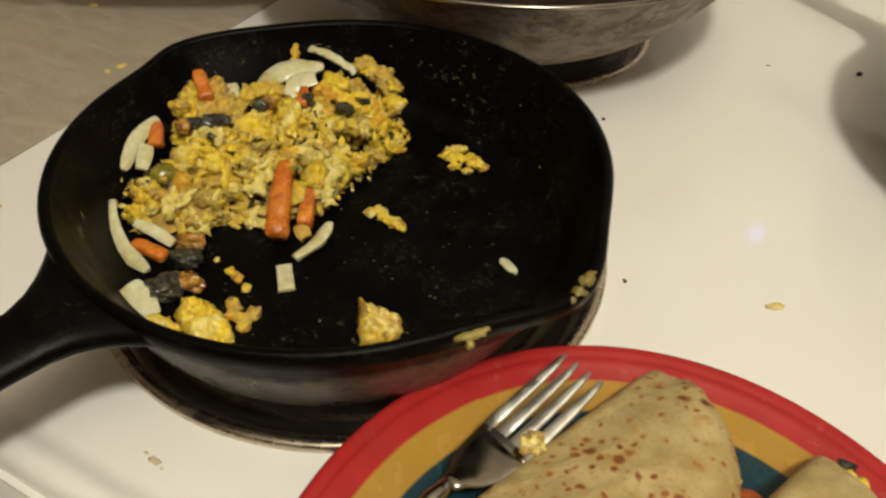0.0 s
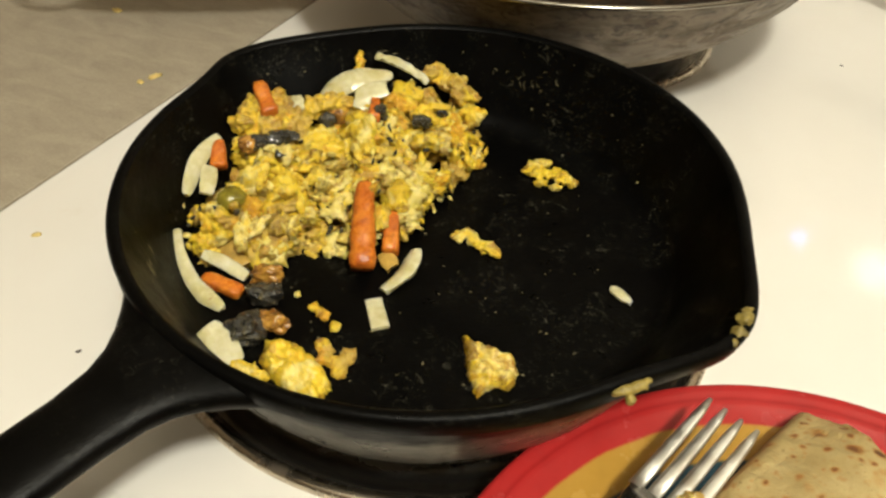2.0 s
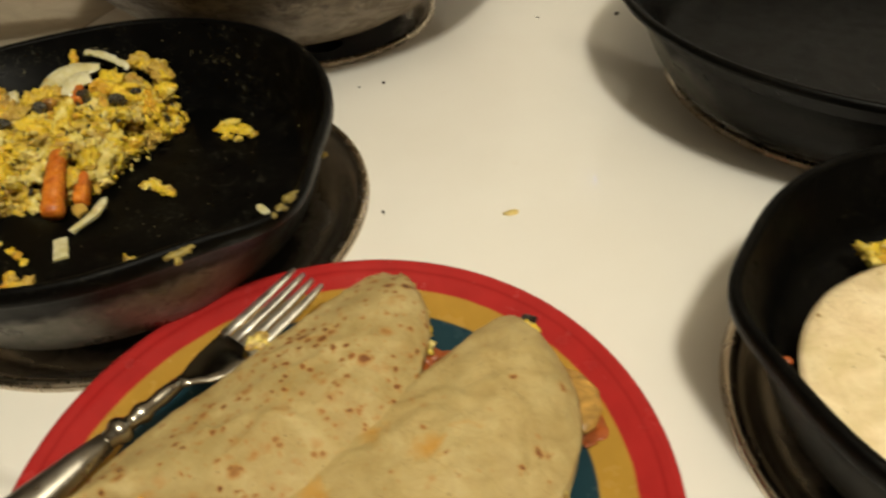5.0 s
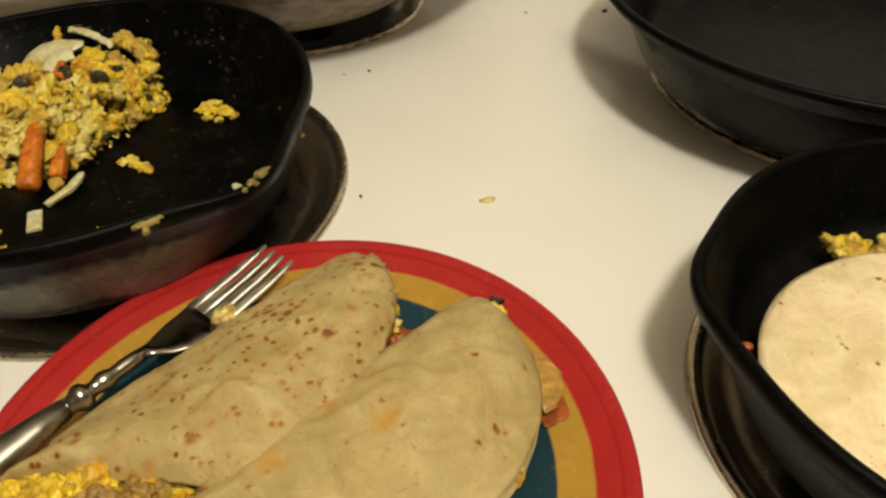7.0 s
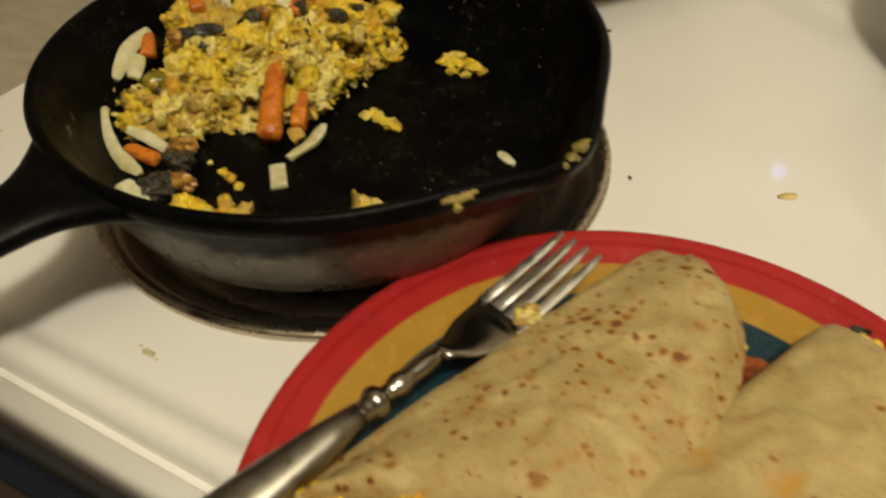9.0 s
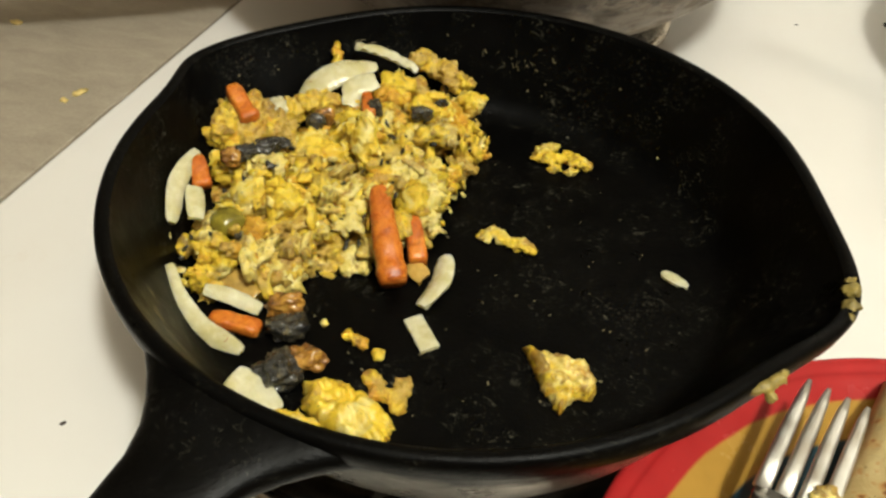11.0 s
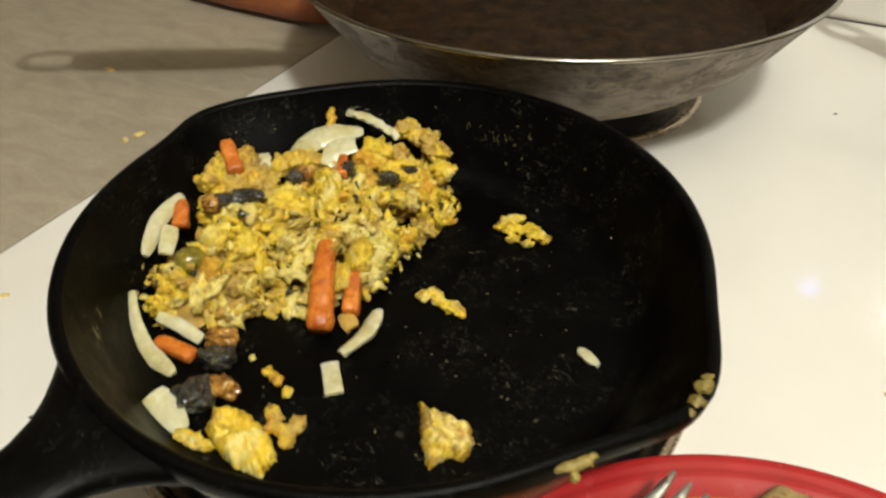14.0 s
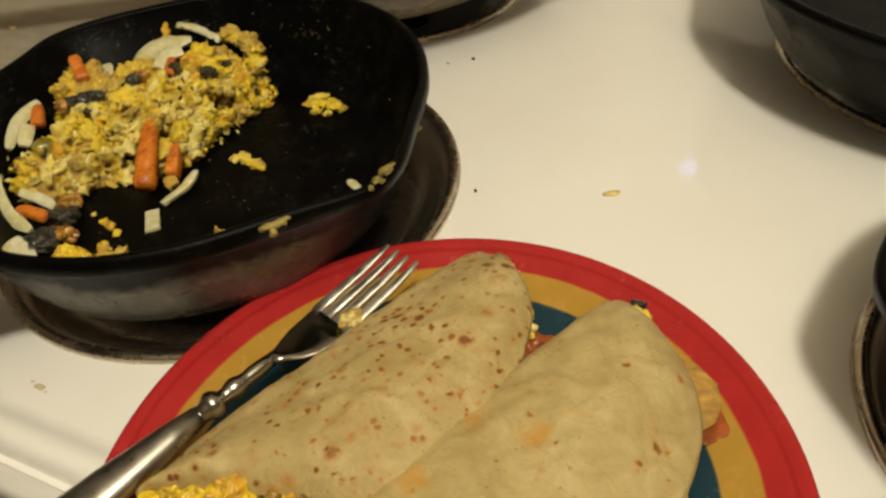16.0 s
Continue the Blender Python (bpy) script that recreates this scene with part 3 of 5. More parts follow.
def burner(u, v, r):
    ob = new("burner")
    ob.parent, ob.location = range_thing, (u, v, 0)
    tagged(ob, "coil burner in a scorched chrome bowl")
    bowl = [(r - 0.0010, 0.0010), (r - 0.0030, 0.0034), (r - 0.0050, 0.0030), (r - 0.0080, 0.0010), (r - 0.0120, -0.0030), (r - 0.0165, -0.0085), (r - 0.0220, -0.0140), (r - 0.0300, -0.0190), (r - 0.0400, -0.0225), (r * 0.5, -0.026), (0.02, -0.028), (0.018, -0.031)]
    part("drip_bowl", lathe(bmesh.new(), bowl, 96), BOWL if r > 0.13 else SMALL_BOWL, ob)
    ring = [(r + 0.0008, 0.0004), (r + 0.0006, 0.0026), (r - 0.0006, 0.0040), (r - 0.0026, 0.0043), (r - 0.0042, 0.0041), (r - 0.0050, 0.0034)]
    part("trim_ring", lathe(bmesh.new(), ring, 96), CHROME, ob, "chrome trim ring")
    turns = 4.5 if r > 0.13 else 3.5
    path = []
    for k in range(int(turns * 28) + 1):
        a = 2 * math.pi * k / 28
        rr = 0.024 + 0.0155 * a / (2 * math.pi)
        path.append((rr * math.cos(a), rr * math.sin(a), 0.0125))
    part("coil", tube(bmesh.new(), path, 0.0042, 8), COIL, ob, "dark spiral heating coil")


for spot in BURNERS.values():
    burner(*spot)


# ---- cast iron skillets ----
def skillet(c, R, zb, zt, rb, handle_angle, label, lip=0.0100, iron=None, inset=0.0035, band=0.0075, far=(1.58, 0.24, 0.24)):
    """A skillet with two pouring lips beside its handle."""
    ob = thing("skillet", Matrix.Translation((c[0], c[1], 0)) @ Matrix.Rotation(handle_angle, 4, "Z"), label, "skillet", "cast iron skillets")
    zf = zb + 0.009

    def warp(r, z, a):
        d0, d1 = ((a - q + math.pi) % (2 * math.pi) - math.pi for q in (1.58, -far[0]))
        g0, g1 = math.exp(-(d0 / 0.24) ** 2), math.exp(-(d1 / (far[1] if d1 < 0 else far[2])) ** 2)
        w = max(0.0, min(1.0, (z - zf - 0.010) / (zt - zf - 0.010)))
        if r < rb * 0.98:
            w = 0.0
        w = w * w * (3 - 2 * w)
        return r + lip * (g0 + g1) * w, z - lip * (0.3 * g0 + 0.08 * g1) * w

    outer = [(0, zb), (rb - 0.012, zb), (rb - 0.004, zb + 0.0005), (rb, zb + 0.0035)]
    outer += [(rb + (R - inset - rb) * t ** 0.85, zb + 0.0035 + (zt - band - 0.0045 - zb - 0.0035) * t) for t in (0.2, 0.4, 0.6, 0.8, 1.0)]
    outer += [(R - 0.0012, zt - band - 0.0020), (R, zt - band), (R, zt - 0.0022), (R - 0.0008, zt - 0.0006), (R - 0.0022, zt), (R - 0.0040, zt - 0.0003), (R - 0.0052, zt - 0.0016)]
    ri, rf = R - 0.0058, rb - 0.002
    inner = [(ri - (ri - rf - 0.004) * t, zt - 0.004 - (zt - zf - 0.014) * t) for t in (0.0, 0.25, 0.5, 0.75, 1.0)]
    inner += [(rf + 0.0012, zf + 0.0055), (rf - 0.003, zf + 0.0022), (rf - 0.009, zf + 0.0005), (rf - 0.018, zf), (rf * 0.5, zf), (0, zf)]
    part("outer_wall", lathe(bmesh.new(), outer, 160, warp), IRON_OUT, ob)
    part("cooking_surface", lathe(bmesh.new(), outer[-1:] + inner, 160, warp), iron or IRON, ob)
    secs = []
    for d, w, h, z in ((R - 0.0042, 0.0460, 0.0066, zt - 0.0082), (R - 0.0010, 0.0380, 0.0066, zt - 0.0082), (R + 0.003, 0.0305, 0.0066, zt - 0.0084), (R + 0.008, 0.0240, 0.0066, zt - 0.0088), (R + 0.014, 0.0190, 0.0066, zt - 0.0093),
                       (R + 0.022, 0.0158, 0.0064, zt - 0.0098), (R + 0.035, 0.0142, 0.0062, zt - 0.0102), (R + 0.060, 0.0138, 0.0062, zt - 0.0102), (R + 0.080, 0.0140, 0.0058, zt - 0.0100), (R + 0.086, 0.0110, 0.0040, zt - 0.0100)):
        secs.append(((d, 0, z), (0, 1, 0), (0, 0, 1), w, h))
    eye = [Vector((R + 0.104 + 0.021 * math.cos(2 * math.pi * k / 32), 0.0115 * math.sin(2 * math.pi * k / 32), zt - 0.0100)) for k in range(33)]
    part("handle_eye", tube(bmesh.new(), eye, 0.0052, 10), IRON, ob)
    grip = loft(bmesh.new(), secs, 44, 2.6)
    bmesh.ops.delete(grip, geom=[f for f in grip.faces if len(f.verts) > 4 and f.calc_center_median().x < R], context="FACES_ONLY")
    for v in grip.verts:
        f = max(0.0, min(1.0, (R + 0.030 - v.co.x) / 0.034))
        v.co.x += (math.sqrt((R - 0.003) ** 2 - min(abs(v.co.y), 0.9 * R) ** 2) - (R - 0.003)) * f * f * (3 - 2 * f)
    part("handle", grip, IRON, ob)
    return ob


PAN = Vector((-0.0528, 0.3012, 0.0))
PAN_FLOOR = 0.027
skillet(PAN, 0.1315, 0.018, 0.078, 0.111, radians(-132.3), "black cast iron skillet holding scrambled eggs with vegetables", 0.0120, IRON_USED, 0.0035, 0.0075, (1.632, 0.30, 0.17))
skillet((0.3370, 0.0768), 0.1138, 0.017, 0.071, 0.095, radians(-107), "black cast iron skillet with a tortilla in it", 0.0075)
skillet((0.448, 0.3500), 0.1815, 0.018, 0.0825, 0.143, radians(117), "large empty black cast iron skillet on a back burner", 0.0, None, 0.0130, 0.0040)


# ---- the wide steel pan at the back ----
POT = Vector((0.0573, 0.5844, 0.0))
pot = thing("steel_pan", Matrix.Translation(POT), "wide stainless pan with baked-on grease and brown stew", "pan")
Z1 = 0.101
prof = [(0, 0.018), (0.084, 0.018), (0.098, 0.0195), (0.111, 0.0245), (0.125, 0.033), (0.139, 0.044), (0.152, 0.056), (0.164, 0.070), (0.1755, 0.086), (0.1825, Z1 - 0.005), (0.1858, Z1 - 0.001), (0.1860, Z1 - 0.0002), (0.1850, Z1), (0.1812, Z1 - 0.004), (0.173, 0.086), (0.1615, 0.070), (0.149, 0.056), (0.136, 0.0455), (0.122, 0.035), (0.108, 0.027), (0.084, 0.022), (0, 0.022)]
part("pan_wall", lathe(bmesh.new(), prof, 160), BURNT, pot)
rim = [(0.1835, Z1 - 0.0004), (0.1844, Z1 + 0.0007), (0.1858, Z1 + 0.0008), (0.1867, Z1), (0.1864, Z1 - 0.0012)]
part("rim", lathe(bmesh.new(), rim, 160), FORK_STEEL, pot, "bright worn steel rim")
part("pan_lining", lathe(bmesh.new(), [(0.1832, Z1 - 0.0016), (0.1798, Z1 - 0.0055), (0.1716, 0.086), (0.1601, 0.070), (0.1476, 0.0562), (0.139, 0.049)], 128), SOOT, pot, "scorched dark inside")
b = bmesh.new()
lathe(b, [(0, 0.056)] + [(0.0035 * k, 0.056) for k in range(1, 42)] + [(0.1480, 0.056)], 128)
for v in b.verts:
    v.co.z += 0.0022 * noise.noise(v.co * 60) + 0.0012 * noise.noise(v.co * 160)
part("stew", b, STEW, pot, "dark brown stew")
PA = Vector((-0.180, -0.0225, 0.090))
PD = Vector((-1.0, 0.0, 0.02)).normalized()
PS = Vector((PD.y, -PD.x, 0)).normalized()
PU = PD.cross(PS).normalized()
b = bmesh.new()
loft(b, [(PA + PD * d, PS, PU, w, h) for d, w, h in ((-0.012, 0.017, 0.003), (0.006, 0.014, 0.004), (0.026, 0.0105, 0.0075))], 20, 3)
part("handle_bracket", b, FORK_STEEL, pot, "steel handle bracket")
b = bmesh.new()
loft(b, [(PA + PD * d, PS, PU, w, h) for d, w, h in ((0.018, 0.0130, 0.0080), (0.034, 0.0160, 0.0090), (0.080, 0.0180, 0.0100), (0.135, 0.0180, 0.0100), (0.160, 0.0160, 0.0090), (0.168, 0.0090, 0.005))], 20, 2.4)
part("handle", b, DARK_STEEL, pot, "dark metal handle")
b = bmesh.new()
tube(b, [PA + PD * (0.1850 + 0.022 * math.cos(a)) + PS * (0.0155 * math.sin(a)) for a in [2 * math.pi * k / 24 for k in range(25)]], 0.003, 8)
part("hanging_loop", b, FORK_STEEL, pot, "steel hanging loop")

# ---- plate with folded tortillas ----
PLATE = Vector((0.0612, 0.0912, 0.005))
plate = solo("plate", lathe(bmesh.new(), [(0, 0.002), (0.060, 0.002), (0.064, 0.0), (0.072, 0.0), (0.076, 0.002), (0.100, 0.0055), (0.120, 0.0095), (0.1285, 0.0120), (0.1303, 0.0132), (0.1308, 0.0146), (0.1300, 0.0158), (0.1285, 0.0160), (0.1265, 0.0152), (0.1225, 0.0138), (0.1215, 0.0136), (0.1205, 0.0130), (0.108, 0.0100), (0.094, 0.0072), (0.086, 0.0062), (0.05, 0.0056), (0, 0.0056)], 160), GLAZE, Matrix.Translation(PLATE) @ Matrix.Scale(1.013, 4), "round plate glazed in red, yellow and dark teal rings", "plate")


def folded_tortilla(a, c, depth, rise0, rise1, lift, seed, skin, label, filling, spill, creases, mouth=False):
    """A tortilla folded in half: the fold runs from a to c, the open round edge lies to its right."""
    a, c = Vector((*a, 0)), Vector((*c, 0))
    mid, along = (a + c) / 2, (c - a)
    half = along.length / 2
    along.normalize()
    out = Vector((along.y, -along.x, 0))
    ns, nw = 110, 48
    bm = bmesh.new()
    rows = []
    for i in range(ns + 1):
        s = -0.985 + 1.97 * i / ns
        reach = depth * max(0.0, 1 - abs(s) ** 2.2) ** 0.5
        if mouth:
            reach = min(0.95 * reach, 0.0526 + 0.045 * (0.70 - s))
        row = []
        ring = [("low", 1 - k / nw) for k in range(nw + 1)] + [("fold", q / 6) for q in range(1, 6)] + [("top", k / nw) for k in range(nw + 1)]
        for side, w in ring:
            ends = max(0.0, 1 - abs(s) ** 5)
            q = w if side != "fold" else 0.0
            thick = (rise0 + (rise1 - rise0) * q * q + 0.007 * math.sin(math.pi * q)) * (0.06 + 0.94 * ends ** 0.6)
            x = w if side != "fold" else 0.0
            span = reach * max(0.0, 1 - 1.45 * max(0.0, -s - 0.36)) if mouth and side == "top" else reach
            p = mid + along * (s * half * (1 - 0.05 * x)) + out * (span * x)
            wob = 0.0014 * noise.noise(Vector((p.x * 38, p.y * 38, seed))) + 0.0006 * noise.noise(Vector((p.x * 120, p.y * 120, seed + 3))) + 0.0011 * (1 - abs(noise.noise(Vector((p.x * 46, p.y * 62, seed + 7))))) ** 9
            for g, h, rise in creases:
                g, h = Vector((*g, 0)), Vector((*h, 0))
                run = (h - g).normalized()
                t = (p - g).dot(run) / (h - g).length
                across = (p - g).cross(run).z + 0.0012 * noise.noise(p * 160)
                wob += rise * math.exp(-abs(across) / 0.009) * (1 if across > 0 else -1) * min(1.0, abs(across) / 0.0009) * max(0.0, 1 - (2 * t - 1) ** 4)
            rest = 0.0145 + lift * x * x * (3 - 2 * x)
            ztop = rest + thick + wob
            near = min(1.0, max(0.0, (s + 0.30) / 0.45))
            zlow = 0.0125 + (rest - 0.0125) * (near if mouth else 1.0)
            if side == "low":
                z = zlow
            elif side == "top":
                z = ztop
            else:
                ang = math.pi * w
                z = zlow + (ztop - zlow) * (0.5 - 0.5 * math.cos(ang))
                p = p - out * (0.0055 * math.sin(ang))
            p = p + out * (0.0022 * noise.noise(Vector((s * 4, seed, 0.3))) * x)
            row.append(bm.verts.new((p.x, p.y, z)))
        rows.append(row)
    for r0, r1 in zip(rows, rows[1:]):
        for k in range(len(r0) - 1):
            bm.faces.new((r0[k], r0[k + 1], r1[k + 1], r1[k]))
    bmesh.ops.remove_doubles(bm, verts=bm.verts, dist=0.00005)
    bmesh.ops.recalc_face_normals(bm, faces=bm.faces)
    ob = thing("folded_tortilla", Matrix.Identity(4), label, "quesadilla", "folded tortillas on the plate")
    shell = part("tortilla", bm, skin, ob)
    m = shell.modifiers.new("thick", "SOLIDIFY")
    m.thickness, m.offset = 0.0022, 0.0
    line = smooth_line(filling, 41)
    kinds = [("egg_filling", EGG_PALE if mouth else EGG_FRIED, "yellow egg filling", 0, 34)] + ([("cooked_filling", FILLING, "brown cooked vegetable filling", 12, 41)] if mouth else [])
    for name, mt, text, i0, i1 in kinds:
        b = bmesh.new()
        for k in range(64):
            if mouth and name == "egg_filling":
                p = line[int(rnd.random() ** 1.6 * 20)] if k < 54 else line[rnd.randrange(16, 38)]
            else:
                p = line[rnd.randrange(i0, i1)]
            r = rnd.uniform(0.0026, 0.0058) * (1.3 if mouth and name == "egg_filling" else 0.85)
            curd(b, (p.x + rnd.uniform(-0.004, 0.006), p.y + rnd.uniform(-0.006, 0.007), p.z + rnd.uniform(-0.0055, 0.0055)), (r * 1.2, r, r * 0.85), 1200 + k + seed * 40 + i0, 3, spin())
        tagged(fuse(part(name, b, mt, ob, text), 0.0007), kind="stuff")
    b = bmesh.new()
    fringe = smooth_line(spill, 21)
    for k in range(20):
        p, r = fringe[rnd.randrange(21)], rnd.uniform(0.0014, 0.0032)
        lump(b, (p.x + rnd.uniform(-0.002, 0.002), p.y + rnd.uniform(-0.002, 0.002), p.z + rnd.uniform(-0.003, 0.003)), (r * 1.2, r, r), 1280 + k + seed * 40, 2, 0.6, 0.35, spin())
    tagged(part("egg_fringe", b, EGG_BROWN, ob, "dull yellow egg along the open edge"), kind="stuff")
    return ob


folded_tortilla((-0.0505, 0.0910), (0.0975, 0.2060), 0.077, 0.018, 0.003, 0.0150, 1.0, TORTILLA, "browned folded flour tortilla stuffed with egg", [(-0.0380, 0.0900, 0.0235), (-0.027, 0.0840, 0.0265), (-0.010, 0.0810, 0.0300), (0.010, 0.0765, 0.0310), (0.028, 0.0720, 0.0290)], [(0.1000, 0.1930, 0.0270), (0.1055, 0.1720, 0.0280), (0.1060, 0.1500, 0.0270)], [((0.0940, 0.1240), (0.0440, 0.1520), 0.0006), ((0.0300, 0.1180), (0.0760, 0.1060), 0.0003)], True)
stuffed = folded_tortilla((0.0005, 0.0480), (0.1525, 0.1625), 0.0745, 0.0215, 0.010, 0.003, 9.0, TORTILLA_MID, "pale folded flour tortilla with filling spilling out", [(0.145, 0.147, 0.019), (0.1475, 0.122, 0.020), (0.1440, 0.090, 0.020), (0.133, 0.055, 0.019)], [(0.1525, 0.1530, 0.0250), (0.1545, 0.1300, 0.0240)], [((0.1450, 0.1500), (0.1370, 0.1180), 0.0005), ((0.1580, 0.1260), (0.1060, 0.1165), 0.0004), ((0.1270, 0.0850), (0.0750, 0.0780), 0.0004)])
b = bmesh.new()
lump(b, (0.1545, 0.1590, 0.0235), (0.0034, 0.0020, 0.0024), 1330, 3, 0.3, 0.25, Matrix.Rotation(-0.6, 3, "Z"), 0.5)
part("mushroom_bit", b, MUSHROOM, stuffed, "dark mushroom bit poking out")


# ---- fork ----
def fork():
    ob = thing("fork", Matrix.Identity(4), "worn silver fork with a beaded neck resting on the plate", "fork")
    tip, end = Vector((0.0555, 0.1970, 0.0355)), Vector((-0.0937, 0.0638, 0.0320))
    ax = (end - tip).normalized()
    side = Vector((-ax.y, ax.x, 0)).normalized()
    up = ax.cross(side).normalized()
    if up.z < 0:
        up = -up

    def sec(d, w, h, lift=0.0):
        return (tip + ax * d + Vector((0, 0, lift)), side, up, w, h)

    part("handle", loft(bmesh.new(), [sec(0.214, 0.005, 0.003), sec(0.209, 0.0092, 0.0046), sec(0.18, 0.0102, 0.0056), sec(0.15, 0.0088, 0.0056), sec(0.125, 0.0062, 0.0050), sec(0.112, 0.0042, 0.0042)], 24, 2.2), FORK_GRIP, ob)
    b = bmesh.new()
    loft(b, [sec(d, r, r) for d, r in ((0.1130, 0.0040), (0.1088, 0.0042), (0.1076, 0.0053), (0.1058, 0.0060), (0.1038, 0.0058), (0.1022, 0.0046), (0.1012, 0.0034), (0.0990, 0.0032), (0.0972, 0.0040), (0.0950, 0.0046), (0.0926, 0.0042), (0.0908, 0.0033), (0.0880, 0.0033), (0.0850, 0.0036), (0.0810, 0.0034), (0.0760, 0.0030))], 24)
    part("beaded_neck", b, FORK_STEEL, ob)
    b = bmesh.new()
    loft(b, [sec(0.0765, 0.0032, 0.0020), sec(0.0720, 0.0044, 0.0017, -0.0012), sec(0.0665, 0.0080, 0.0013, -0.0030), sec(0.0600, 0.0106, 0.0011, -0.0040), sec(0.0520, 0.0115, 0.0010, -0.0042), sec(0.0450, 0.0116, 0.0010, -0.0036)], 24, 2.6)
    part("head", b, FORK_STEEL, ob)
    for k in range(4):
        o = (k - 1.5) * 0.0064
        rows = []
        for d, w, lift in ((0.0460, 0.0027, -0.0037), (0.034, 0.0025, -0.0028), (0.018, 0.0023, -0.0012), (0.006, 0.0018, 0.0005), (0.0, 0.0008, 0.0016)):
            rows.append((tip + ax * d + side * o + Vector((0, 0, lift)), side, up, w, 0.0010))
        part("tine", loft(bmesh.new(), rows, 10, 3), FORK_TINE, ob, "worn tine in a lighter, lit-looking silver")
    return ob


fork()


# ---- food in the skillet ----
def pan_height(x, y):
    """Height of the pan's inside under a place."""
    r = math.hypot(x - PAN.x, y - PAN.y)
    if r < 0.100:
        return PAN_FLOOR
    if r < 0.114:
        return PAN_FLOOR + 0.009 * ((r - 0.100) / 0.014) ** 2
    return min(0.078, PAN_FLOOR + 0.009 + (r - 0.114) * 1.9)


OUTLINE = [(-0.151, 0.366), (-0.149, 0.378), (-0.141, 0.390), (-0.124, 0.388), (-0.106, 0.392), (-0.086, 0.405), (-0.066, 0.412), (-0.042, 0.410), (-0.027, 0.394), (-0.019, 0.374), (-0.033, 0.349), (-0.052, 0.327), (-0.060, 0.307), (-0.091, 0.300), (-0.105, 0.299), (-0.122, 0.290), (-0.139, 0.291), (-0.154, 0.290), (-0.166, 0.300), (-0.170, 0.313), (-0.160, 0.322), (-0.150, 0.339)]


def heap_depth(x, y):
    """How far a place lies inside the heap's outline; negative outside."""
    inside, near = False, 1.0
    for (ax, ay), (cx, cy) in zip(OUTLINE, OUTLINE[1:] + OUTLINE[:1]):
        if (ay > y) != (cy > y) and x < ax + (y - ay) / (cy - ay) * (cx - ax):
            inside = not inside
        t = max(0.0, min(1.0, ((x - ax) * (cx - ax) + (y - ay) * (cy - ay)) / ((cx - ax) ** 2 + (cy - ay) ** 2)))
        near = min(near, math.hypot(x - ax - t * (cx - ax), y - ay - t * (cy - ay)))
    return near if inside else -near


def heap_height(x, y):
    d = max(0.0, heap_depth(x, y))
    top = 0.0235 + 0.008 * max(0.0, min(1.0, (y - 0.365) / 0.03)) * max(0.0, min(1.0, (x + 0.11) / 0.03))
    return top * min(1.0, d / 0.019) ** 0.6 * (1.0 + 0.42 * noise.noise(Vector((x * 58, y * 58, 4.0))))


def heap_spot(edge):
    while True:
        x, y = rnd.uniform(-0.170, -0.018), rnd.uniform(0.282, 0.418)
        if heap_depth(x, y) > edge:
            return x, y, pan_height(x, y), heap_height(x, y)


seed = 0
eggs = thing("scrambled_eggs", Matrix.Identity(4), "heap of yellow scrambled egg curds in the skillet", "scrambled eggs")
b = bmesh.new()
for k in range(260):
    r = rnd.uniform(0.0042, 0.0074) if k < 180 else rnd.uniform(0.0026, 0.0045)
    x, y, z, h = heap_spot(r * 0.7)
    level = rnd.uniform(0.10, 0.80)
    curd(b, (x, y, z + max(r * 0.35, h * level - r * 0.4)), (r * rnd.uniform(0.9, 1.35), r * rnd.uniform(0.8, 1.15), r * rnd.uniform(0.55, 0.85)), k + 1, 3, Euler((rnd.gauss(0, 0.5), rnd.gauss(0, 0.5), rnd.uniform(0, 6.28))).to_matrix())
for k, (x, y, z, r) in enumerate(((-0.146, 0.368, 0.054, 0.0062), (-0.143, 0.376, 0.056, 0.0066), (-0.139, 0.382, 0.058, 0.0062), (-0.132, 0.385, 0.058, 0.0062), (-0.126, 0.382, 0.056, 0.0058), (-0.121, 0.377, 0.055, 0.0060), (-0.137, 0.374, 0.055, 0.0070), (-0.129, 0.375, 0.054, 0.0070), (-0.134, 0.366, 0.050, 0.0080), (-0.122, 0.368, 0.050, 0.0080), (-0.113, 0.386, 0.052, 0.0062), (-0.105, 0.3885, 0.054, 0.0064), (-0.097, 0.3865, 0.054, 0.0060), (-0.036, 0.404, 0.055, 0.0064), (-0.030, 0.395, 0.053, 0.0060), (-0.046, 0.409, 0.059, 0.0064), (-0.028, 0.380, 0.050, 0.0064))):
    lump(b, (x, y, z), (r * 1.1, r, r * 0.8), 340 + k, 3, 0.6, 0.38, Matrix.Rotation(k * 1.1, 3, "Z"))
mass = fuse(part("egg_mass", b, EGG, eggs), 0.0007)
wave = bpy.data.textures.new("curd_crumble", "CLOUDS")
wave.noise_scale, wave.noise_depth = 0.0040, 3
m = mass.modifiers.new("crumble", "DISPLACE")
m.texture, m.strength, m.mid_level, m.texture_coords = wave, 0.0036, 0.5, "LOCAL"
